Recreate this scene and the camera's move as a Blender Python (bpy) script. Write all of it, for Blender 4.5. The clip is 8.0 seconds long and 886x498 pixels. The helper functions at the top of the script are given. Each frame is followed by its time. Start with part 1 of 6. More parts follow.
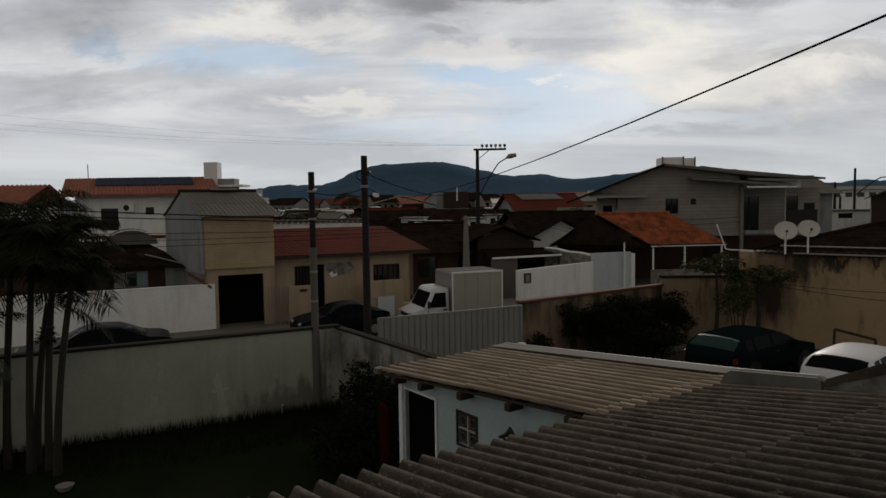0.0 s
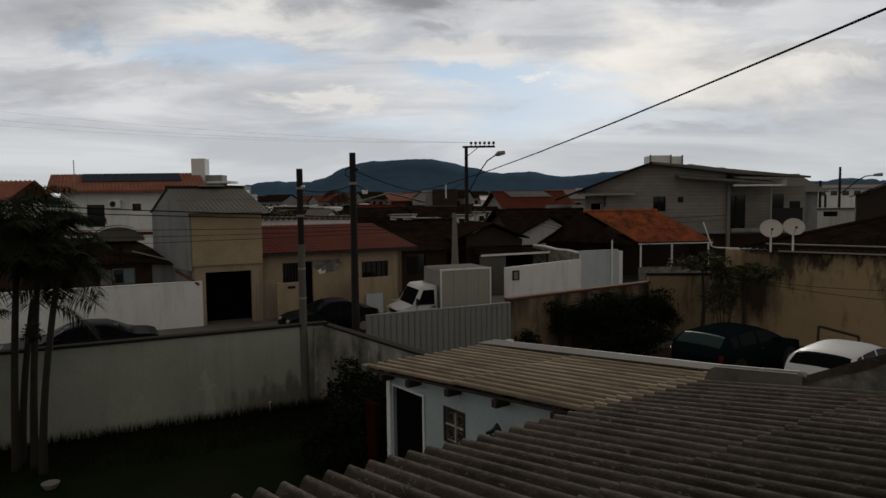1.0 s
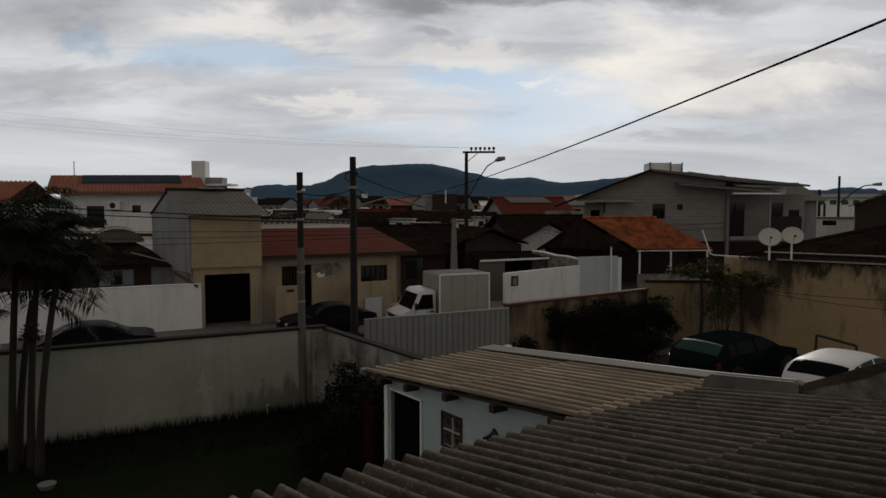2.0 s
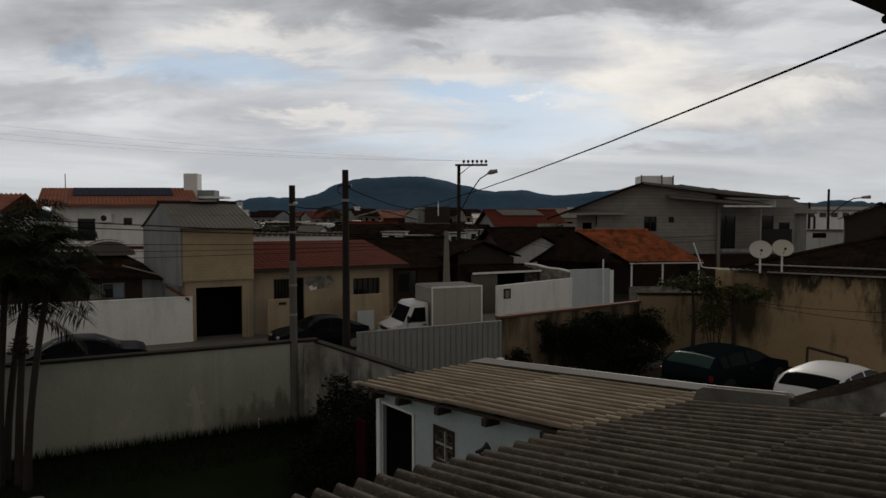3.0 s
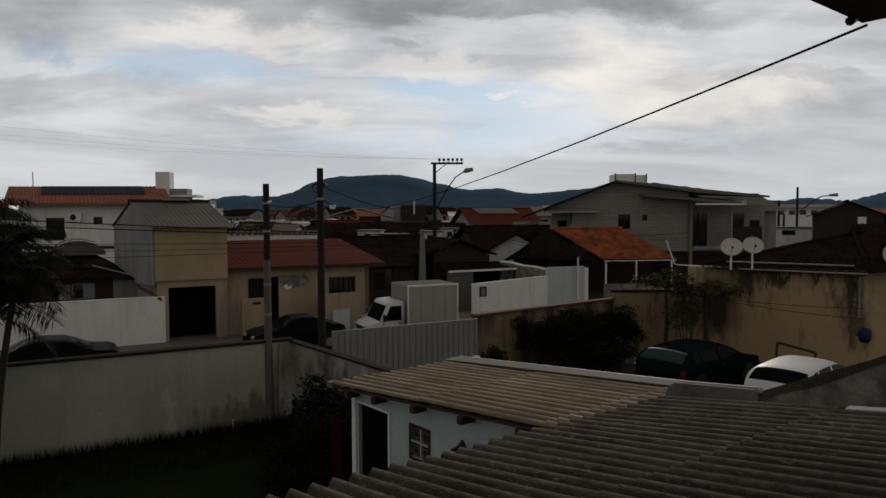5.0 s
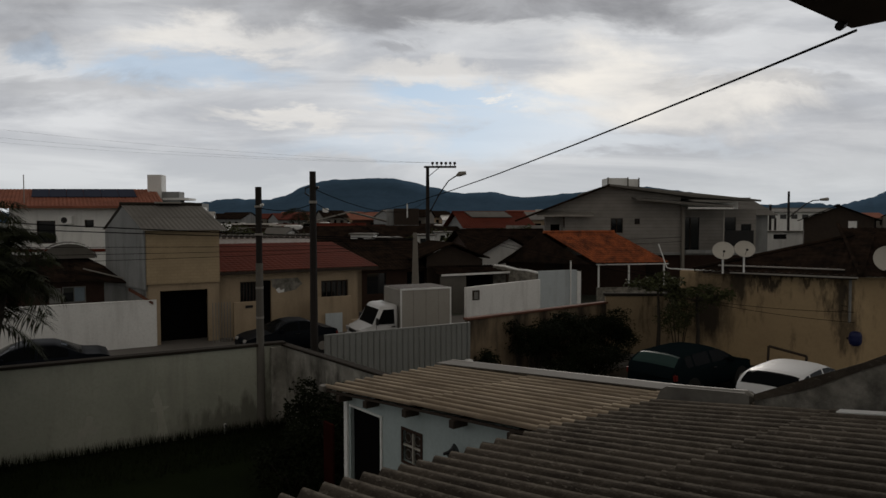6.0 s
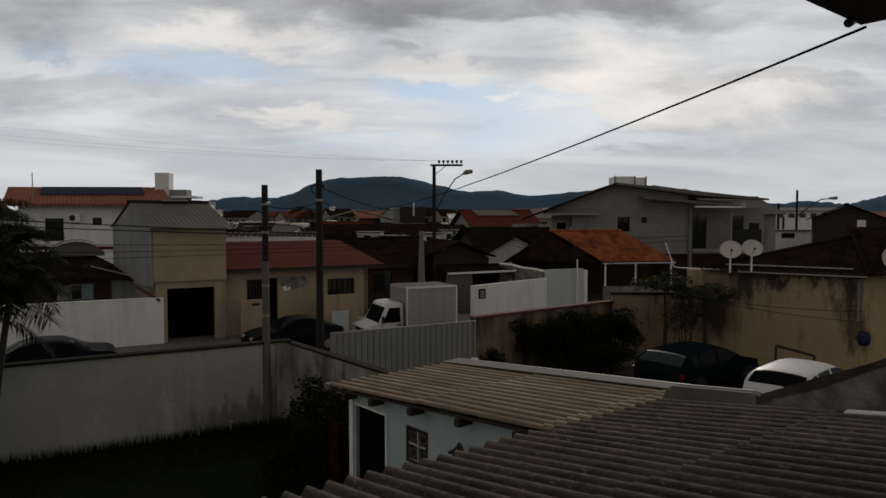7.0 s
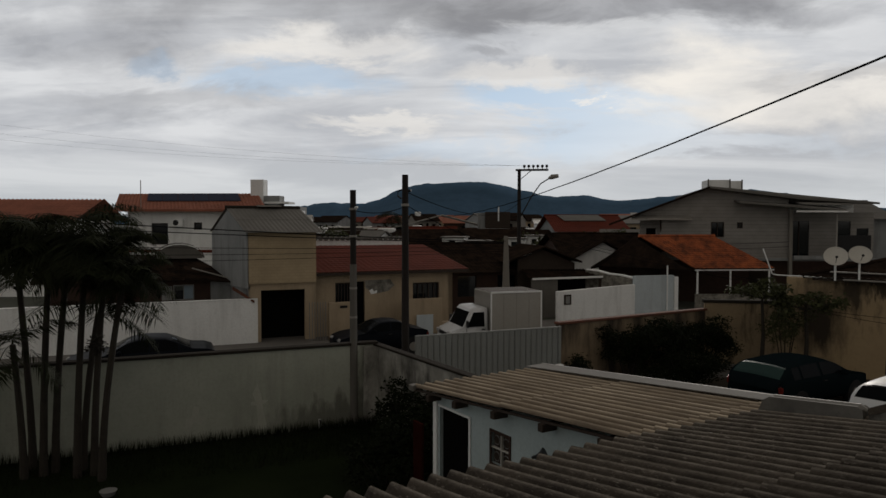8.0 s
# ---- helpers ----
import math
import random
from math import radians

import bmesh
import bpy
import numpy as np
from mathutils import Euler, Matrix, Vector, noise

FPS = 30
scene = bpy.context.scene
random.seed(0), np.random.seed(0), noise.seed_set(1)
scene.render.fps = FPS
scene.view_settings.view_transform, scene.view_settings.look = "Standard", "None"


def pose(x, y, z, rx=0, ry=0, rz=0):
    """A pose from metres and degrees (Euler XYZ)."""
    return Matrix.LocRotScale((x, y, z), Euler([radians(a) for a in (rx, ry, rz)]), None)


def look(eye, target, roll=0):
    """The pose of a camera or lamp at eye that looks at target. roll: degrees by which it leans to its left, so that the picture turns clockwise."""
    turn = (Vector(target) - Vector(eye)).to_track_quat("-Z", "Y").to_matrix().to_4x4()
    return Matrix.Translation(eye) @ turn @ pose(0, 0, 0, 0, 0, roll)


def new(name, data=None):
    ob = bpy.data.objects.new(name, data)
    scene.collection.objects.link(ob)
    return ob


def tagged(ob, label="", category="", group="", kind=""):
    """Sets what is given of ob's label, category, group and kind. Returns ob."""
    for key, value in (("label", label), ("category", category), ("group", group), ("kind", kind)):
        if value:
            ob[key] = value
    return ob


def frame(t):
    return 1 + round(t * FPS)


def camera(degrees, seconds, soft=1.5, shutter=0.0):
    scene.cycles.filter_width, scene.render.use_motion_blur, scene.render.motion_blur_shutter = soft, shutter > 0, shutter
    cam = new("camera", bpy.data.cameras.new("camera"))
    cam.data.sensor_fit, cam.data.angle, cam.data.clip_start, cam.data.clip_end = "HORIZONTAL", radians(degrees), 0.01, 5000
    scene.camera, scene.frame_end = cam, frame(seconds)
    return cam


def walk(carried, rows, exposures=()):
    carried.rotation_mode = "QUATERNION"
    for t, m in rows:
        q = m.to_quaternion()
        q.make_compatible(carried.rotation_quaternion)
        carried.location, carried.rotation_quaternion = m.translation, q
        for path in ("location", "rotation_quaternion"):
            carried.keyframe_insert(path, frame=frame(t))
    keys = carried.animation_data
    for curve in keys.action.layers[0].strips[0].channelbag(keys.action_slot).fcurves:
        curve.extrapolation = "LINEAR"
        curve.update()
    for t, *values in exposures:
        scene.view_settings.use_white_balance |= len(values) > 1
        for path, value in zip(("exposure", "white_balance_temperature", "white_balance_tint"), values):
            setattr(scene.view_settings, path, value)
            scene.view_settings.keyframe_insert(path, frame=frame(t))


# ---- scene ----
# ---- camera and its path: hand-held at an upper window, turning where it stands ----
EYE = 4.9
cam = camera(66.0, 8.0)
PATH = [
    (0.0, -0.029, 0.067, -0.013, 3.315, -3.791, -0.848),
    (0.5, -0.012, 0.058, -0.014, 2.771, -3.948, -1.049),
    (1.0, -0.013, 0.037, -0.011, 2.386, -4.037, -0.674),
    (2.5, -0.010, 0.004, -0.006, 2.397, -3.134, 0.059),
    (3.0, -0.006, -0.001, 0.002, 1.694, -2.582, -0.056),
    (3.5, -0.000, -0.000, 0.000, -0.000, -2.419, -0.000),
    (4.0, 0.003, -0.005, 0.002, -0.194, -2.500, -0.220),
    (4.5, 0.005, -0.006, 0.004, -0.108, -2.833, -0.221),
    (6.0, 0.018, 0.001, 0.002, -0.887, -2.431, -0.092),
    (6.5, 0.022, 0.010, 0.002, -0.660, -2.872, 0.071),
    (7.0, 0.031, 0.018, 0.000, -0.340, -2.569, 0.002),
    (7.5, 0.034, 0.003, -0.009, 2.072, -2.396, 0.005),
    (8.0, 0.036, -0.007, -0.025, 6.764, -2.122, 0.042),
]
walk(cam, [(t, pose(x, y, EYE + z, 90 + pitch, 0, yaw) @ pose(0, 0, 0, 0, 0, roll)) for t, x, y, z, yaw, pitch, roll in PATH])

# ---- world: evening sky under broken cloud, brightest ahead ----
SUN_AZ, SUN_EL = 15.0, 12.0      # degrees to the right of the y axis, above the horizon


def sky_world():
    w = bpy.data.worlds.new("sky")
    w.use_nodes = True
    nt = w.node_tree
    nt.nodes.clear()
    N, L = nt.nodes.new, nt.links.new

    def math_(op, a, b=None, clamp=False):
        n = N("ShaderNodeMath")
        n.operation, n.use_clamp = op, clamp
        for i, v in enumerate((a, b)):
            if v is None:
                continue
            if isinstance(v, (int, float)):
                n.inputs[i].default_value = v
            else:
                L(v, n.inputs[i])
        return n.outputs[0]

    def ramp(fac, stops):
        r = N("ShaderNodeValToRGB")
        while len(r.color_ramp.elements) < len(stops):
            r.color_ramp.elements.new(0.5)
        for e, (p, c) in zip(r.color_ramp.elements, stops):
            e.position, e.color = p, (*c, 1) if not isinstance(c, float) else (c, c, c, 1)
        L(fac, r.inputs[0])
        return r.outputs[0]

    def mix(fac, a, b):
        m = N("ShaderNodeMix")
        m.data_type = "RGBA"
        if isinstance(fac, (int, float)):
            m.inputs[0].default_value = fac
        else:
            L(fac, m.inputs[0])
        for i, v in ((6, a), (7, b)):
            if isinstance(v, tuple):
                m.inputs[i].default_value = (*v, 1)
            else:
                L(v, m.inputs[i])
        return m.outputs[2]

    tc = N("ShaderNodeTexCoord")
    sep = N("ShaderNodeSeparateXYZ")
    L(tc.outputs["Generated"], sep.inputs[0])
    x, y, z = sep.outputs
    zc = math_("MAXIMUM", z, 0.0)
    den = math_("ADD", zc, 0.20)
    comb = N("ShaderNodeCombineXYZ")
    L(math_("DIVIDE", x, den), comb.inputs[0])
    L(math_("DIVIDE", y, den), comb.inputs[1])

    def cloud(scale, detail, rough, distort, off, stretch=1.0):
        mp = N("ShaderNodeMapping")
        mp.inputs["Location"].default_value = off
        mp.inputs["Scale"].default_value = (scale * stretch, scale, scale)
        L(comb.outputs[0], mp.inputs[0])
        n = N("ShaderNodeTexNoise")
        n.inputs["Scale"].default_value, n.inputs["Detail"].default_value = 1.0, detail
        n.inputs["Roughness"].default_value, n.inputs["Distortion"].default_value = rough, distort
        L(mp.outputs[0], n.inputs[0])
        return n.outputs[0]

    # the sky ahead as a plane of bearings: u across, v up, stirred by noise for ragged cloud edges
    ahead = math_("MAXIMUM", y, 0.05)
    u, v = math_("DIVIDE", x, ahead), math_("DIVIDE", z, ahead)
    uv = N("ShaderNodeCombineXYZ")
    L(u, uv.inputs[0])
    L(v, uv.inputs[1])

    def drift(su, sv, detail, rough, off, distort=0.0):
        mp = N("ShaderNodeMapping")
        mp.inputs["Location"].default_value, mp.inputs["Scale"].default_value = off, (su, sv, 1)
        L(uv.outputs[0], mp.inputs[0])
        n = N("ShaderNodeTexNoise")
        n.inputs["Scale"].default_value, n.inputs["Detail"].default_value = 1.0, detail
        n.inputs["Roughness"].default_value, n.inputs["Distortion"].default_value = rough, distort
        L(mp.outputs[0], n.inputs[0])
        return n

    stir = drift(4.0, 11.0, 9, 0.62, (2.3, 5.1, 0), 0.4)
    off = N("ShaderNodeVectorMath")
    off.operation = "MULTIPLY_ADD"
    L(stir.outputs["Color"], off.inputs[0])
    off.inputs[1].default_value, off.inputs[2].default_value = (0.42, 0.17, 0), (-0.21, -0.085, 0)
    at = N("ShaderNodeVectorMath")
    L(uv.outputs[0], at.inputs[0])
    L(off.outputs[0], at.inputs[1])

    def banks(spots):
        """Cloud banks or gaps (u, v, half width, half height, strength) joined into one soft mask."""
        total = None
        for cu, cv, ru, rv, k in spots:
            d = N("ShaderNodeVectorMath")
            d.operation = "MULTIPLY_ADD"
            L(at.outputs[0], d.inputs[0])
            d.inputs[1].default_value, d.inputs[2].default_value = (1 / ru, 1 / rv, 0), (-cu / ru, -cv / rv, 0)
            ln = N("ShaderNodeVectorMath")
            ln.operation = "LENGTH"
            L(d.outputs[0], ln.inputs[0])
            r = N("ShaderNodeMapRange")
            r.interpolation_type = "SMOOTHSTEP"
            r.inputs[1].default_value, r.inputs[2].default_value, r.inputs[3].default_value, r.inputs[4].default_value = 0.45, 1.25, k, 0.0
            L(ln.outputs["Value"], r.inputs[0])
            total = r.outputs[0] if total is None else math_("MAXIMUM", total, r.outputs[0])
        return total

    sky = N("ShaderNodeTexSky")
    sky.sky_type, sky.sun_disc = "NISHITA", False
    sky.sun_elevation, sky.sun_rotation = radians(SUN_EL), radians(SUN_AZ)
    blue = mix(0.93, sky.outputs[0], (4.2, 5.75, 7.6))
    thick = ramp(cloud(1.2, 10, 0.62, 0.3, (7.4, 4.2, 2), 0.7), [(0.34, 0.0), (0.50, 1.0)])
    # pale sheet with long level streaks, warm and bright where the hidden sun is near
    streaks = ramp(drift(2.2, 15.0, 10, 0.58, (4.7, 1.2, 0), 0.5).outputs[0], [(0.40, 0.0), (0.60, 1.0)])
    fluff = ramp(drift(5.0, 11.0, 10, 0.60, (9.2, 3.4, 0), 0.3).outputs[0], [(0.38, 0.0), (0.60, 1.0)])
    sheet = mix(streaks, (4.9, 5.05, 5.35), (7.1, 7.2, 7.35))
    c1 = mix(banks([(-.37, .212, .13, .028, .6), (.07, .182, .19, .028, .9), (.13, .135, .14, .042, .85), (-.54, .245, .07, .022, .6), (.27, .100, .20, .016, .5), (-.1, .11, .2, .02, .35)]), sheet, blue)
    sunlit = banks([(.29, .190, .14, .070, 1.0), (.40, .168, .18, .050, .9), (-.30, .268, .13, .030, .65), (-.02, .215, .14, .018, .5), (-.22, .150, .11, .016, .6), (.12, .185, .03, .010, .8)])
    c1 = mix(math_("MULTIPLY", sunlit, math_("ADD", math_("MULTIPLY", fluff, 0.45), 0.6), True), c1, (8.9, 8.5, 7.9))
    grey = mix(fluff, (2.5, 2.55, 2.75), (4.3, 4.4, 4.65))
    edge = cloud(1.7, 10, 0.62, 0.3, (4.4, 2.6, 9), 0.7)
    hi = ramp(math_("ADD", zc, math_("MULTIPLY", math_("SUBTRACT", edge, 0.5), 0.22)), [(0.27, 0.0), (0.36, 1.0)])
    gloom = banks([(.10, .315, .34, .045, .95), (-.62, .29, .24, .075, .62), (-.56, .185, .22, .030, .40), (.52, .190, .17, .018, .38), (-.05, .252, .06, .012, .45), (-.25, .33, .25, .05, .7), (.60, .27, .2, .05, .25), (.58, .10, .30, .07, .32)])
    grey_f = math_("MAXIMUM", gloom, math_("MULTIPLY", thick, math_("MULTIPLY", hi, 0.8)), True)
    c2 = mix(grey_f, c1, grey)
    # pale haze along the horizon
    haze = ramp(zc, [(0.0, 1.0), (0.11, 0.0)])
    c3 = mix(math_("MULTIPLY", haze, 0.7), c2, (5.35, 5.65, 5.8))
    # heavier cover overhead and behind
    over = ramp(zc, [(0.25, 0.0), (0.6, 1.0)])
    c4 = mix(math_("MULTIPLY", over, 0.85), c3, (2.05, 1.85, 1.6))
    back = ramp(math_("ADD", math_("MULTIPLY", y, 0.5), 0.5), [(0.15, 1.0), (0.75, 0.0)])
    c5 = mix(math_("MULTIPLY", back, 0.8), c4, (2.45, 2.18, 1.84))
    bg = N("ShaderNodeBackground")
    bg.inputs[1].default_value = 0.1
    L(c5, bg.inputs[0])
    out = N("ShaderNodeOutputWorld")
    L(bg.outputs[0], out.inputs[0])
    scene.world = w


sky_world()
sun = new("sun", bpy.data.lights.new("sun", "SUN"))
sun.data.energy, sun.data.angle, sun.data.color = 0.9, radians(14), (1.0, 0.93, 0.85)
sun.matrix_world = look((30, 60, 30), (30 - math.sin(radians(SUN_AZ)) * 10, 60 - math.cos(radians(SUN_AZ)) * 10, 30 - math.tan(radians(SUN_EL + 8)) * 10))
scene.view_settings.exposure = 0.0


# ---- materials ----
def surface(name, base, other=None, rough=0.8, metal=0.0, scale=3.0, fine=40.0, bump=0.15, amount=0.5, streak=None, streak_amount=0.6, streak_scale=(2.2, 2.2, 0.28), streak_from=0.50, spec=0.3, per_piece=0.0, fleck=None, crest=None, mould_shade=None):
    """A worn surface: two tones in large patches, fine grain, optional dirt that runs down, relief."""
    m = bpy.data.materials.new(name)
    m.use_nodes = True
    nt = m.node_tree
    N, L = nt.nodes.new, nt.links.new
    b = nt.nodes["Principled BSDF"]
    other = other or tuple(c * 0.6 for c in base)
    tc = N("ShaderNodeTexCoord")
    geo = N("ShaderNodeNewGeometry")
    pos = geo.outputs["Position"]

    def nz(s, detail, rough_, vec=pos):
        n = N("ShaderNodeTexNoise")
        n.inputs["Scale"].default_value, n.inputs["Detail"].default_value, n.inputs["Roughness"].default_value = s, detail, rough_
        L(vec, n.inputs["Vector"])
        return n.outputs[0]

    def rng(fac, a, c):
        r = N("ShaderNodeMapRange")
        r.inputs[1].default_value, r.inputs[2].default_value = a, c
        L(fac, r.inputs[0])
        return r.outputs[0]

    def mul(a, k):
        n = N("ShaderNodeMath")
        n.operation = "MULTIPLY"
        L(a, n.inputs[0])
        n.inputs[1].default_value = k
        return n.outputs[0]

    def mix(fac, a, c):
        n = N("ShaderNodeMix")
        n.data_type = "RGBA"
        L(fac, n.inputs[0])
        for i, v in ((6, a), (7, c)):
            if isinstance(v, tuple):
                n.inputs[i].default_value = (*v[:3], 1)
            else:
                L(v, n.inputs[i])
        return n.outputs[2]

    big, small = nz(scale, 5, 0.6), nz(fine, 4, 0.65)
    col = mix(mul(rng(big, 0.38, 0.66), amount), base, other)
    col = mix(mul(rng(small, 0.45, 0.75), amount * 0.55), col, tuple(c * 0.55 for c in base))
    if streak:
        mp = N("ShaderNodeMapping")
        mp.inputs["Scale"].default_value = streak_scale
        L(pos, mp.inputs[0])
        s1 = nz(1.0, 6, 0.62, mp.outputs[0])
        col = mix(mul(rng(s1, streak_from, streak_from + 0.18), streak_amount), col, streak)
    if fleck:
        mp2 = N("ShaderNodeMapping")
        mp2.inputs["Scale"].default_value = (55, 12, 40)
        tr = N("ShaderNodeVectorRotate")
        tr.rotation_type = "Z_AXIS"
        tr.inputs["Angle"].default_value = radians(-35.7)
        L(pos, tr.inputs["Vector"])
        L(tr.outputs[0], mp2.inputs[0])
        f1 = nz(1.0, 4, 0.7, mp2.outputs[0])
        f2 = nz(1.6, 3, 0.5)
        mm = N("ShaderNodeMath")
        mm.operation = "MULTIPLY"
        L(rng(f1, 0.58, 0.70), mm.inputs[0])
        L(rng(f2, 0.30, 0.60), mm.inputs[1])
        col = mix(mul(mm.outputs[0], 0.95), col, fleck)
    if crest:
        # pale crests, wear and painted light: (wave length, first crest, colour, amount, from, noise)
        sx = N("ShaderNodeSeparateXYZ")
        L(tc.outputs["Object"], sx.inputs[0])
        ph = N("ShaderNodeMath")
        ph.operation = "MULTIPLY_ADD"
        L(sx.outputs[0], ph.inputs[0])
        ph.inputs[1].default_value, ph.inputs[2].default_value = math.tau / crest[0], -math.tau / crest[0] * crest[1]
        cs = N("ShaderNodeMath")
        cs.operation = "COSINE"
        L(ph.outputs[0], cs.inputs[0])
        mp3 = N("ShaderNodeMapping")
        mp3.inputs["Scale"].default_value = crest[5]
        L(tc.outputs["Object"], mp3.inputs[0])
        crest_tone = N("ShaderNodeMath")
        crest_tone.operation = "MULTIPLY"
        L(rng(cs.outputs[0], crest[4], 1.0), crest_tone.inputs[0])
        L(rng(nz(1.0, 6, 0.7, mp3.outputs[0]), 0.28, 0.60), crest_tone.inputs[1])
        col = mix(mul(crest_tone.outputs[0], crest[3]), col, crest[2])
    for cx, cz, rx, rz, k in mould_shade or ():
        # ragged black mould blooms run down the wall; some spots hold eave shade
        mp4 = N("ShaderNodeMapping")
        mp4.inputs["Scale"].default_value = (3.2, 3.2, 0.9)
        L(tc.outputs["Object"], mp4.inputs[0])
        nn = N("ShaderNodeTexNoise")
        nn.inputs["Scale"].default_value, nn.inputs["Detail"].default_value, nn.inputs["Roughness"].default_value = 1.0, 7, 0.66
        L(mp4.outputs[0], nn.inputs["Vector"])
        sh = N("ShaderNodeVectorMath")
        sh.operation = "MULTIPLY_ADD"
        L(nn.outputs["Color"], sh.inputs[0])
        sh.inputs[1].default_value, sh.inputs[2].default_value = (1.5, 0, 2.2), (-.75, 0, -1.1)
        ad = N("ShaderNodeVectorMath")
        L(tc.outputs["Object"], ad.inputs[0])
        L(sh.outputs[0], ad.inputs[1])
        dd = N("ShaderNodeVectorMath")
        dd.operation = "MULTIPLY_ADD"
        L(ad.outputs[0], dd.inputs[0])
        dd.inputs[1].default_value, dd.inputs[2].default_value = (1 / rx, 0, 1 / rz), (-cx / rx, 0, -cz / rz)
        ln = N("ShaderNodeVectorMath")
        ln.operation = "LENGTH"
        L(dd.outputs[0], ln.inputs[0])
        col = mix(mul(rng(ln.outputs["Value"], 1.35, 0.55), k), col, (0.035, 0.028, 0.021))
    if per_piece:
        oi = N("ShaderNodeObjectInfo")
        hsv = N("ShaderNodeHueSaturation")
        r = N("ShaderNodeMapRange")
        r.inputs[3].default_value, r.inputs[4].default_value = 1 - per_piece, 1 + per_piece
        L(oi.outputs["Random"], r.inputs[0])
        L(r.outputs[0], hsv.inputs["Value"])
        L(col, hsv.inputs["Color"])
        col = hsv.outputs[0]
    L(col, b.inputs["Base Color"])
    b.inputs["Roughness"].default_value, b.inputs["Metallic"].default_value = rough, metal
    b.inputs["Specular IOR Level"].default_value = spec
    if bump:
        bp = N("ShaderNodeBump")
        bp.inputs["Strength"].default_value, bp.inputs["Distance"].default_value = bump, 0.02
        L(small, bp.inputs["Height"])
        L(bp.outputs[0], b.inputs["Normal"])
    return m


def brickwork(name, base, joint, w, h, rough=0.85, depth=0.28):
    """Small facing tiles or boards with fine joints, for walls that stay far off."""
    m = surface(name, base, scale=1.5, amount=0.4, rough=rough)
    nt = m.node_tree
    N, L = nt.nodes.new, nt.links.new
    b = nt.nodes["Principled BSDF"]
    tc = N("ShaderNodeTexCoord")
    sp = N("ShaderNodeSeparateXYZ")
    L(tc.outputs["Object"], sp.inputs[0])
    add = N("ShaderNodeMath")
    L(sp.outputs[0], add.inputs[0])
    L(sp.outputs[1], add.inputs[1])
    cb = N("ShaderNodeCombineXYZ")
    L(add.outputs[0], cb.inputs[0])
    L(sp.outputs[2], cb.inputs[1])
    br = N("ShaderNodeTexBrick")
    br.inputs["Scale"].default_value = 1.0
    br.inputs["Brick Width"].default_value, br.inputs["Row Height"].default_value = w, h
    br.inputs["Mortar Size"].default_value = 0.012
    br.inputs["Color1"].default_value, br.inputs["Color2"].default_value = (1, 1, 1, 1), (0.8, 0.8, 0.8, 1)
    br.inputs["Mortar"].default_value = (*joint, 1)
    L(cb.outputs[0], br.inputs[0])
    mx = N("ShaderNodeMix")
    mx.data_type, mx.blend_type = "RGBA", "MULTIPLY"
    mx.inputs[0].default_value = depth
    L(b.inputs["Base Color"].links[0].from_socket, mx.inputs[6])
    L(br.outputs[0], mx.inputs[7])
    L(mx.outputs[2], b.inputs["Base Color"])
    return m


def glassy(name, col, rough=0.06, spec=0.5):
    m = surface(name, col, amount=0.15, rough=rough, bump=0.0, spec=spec)
    return m


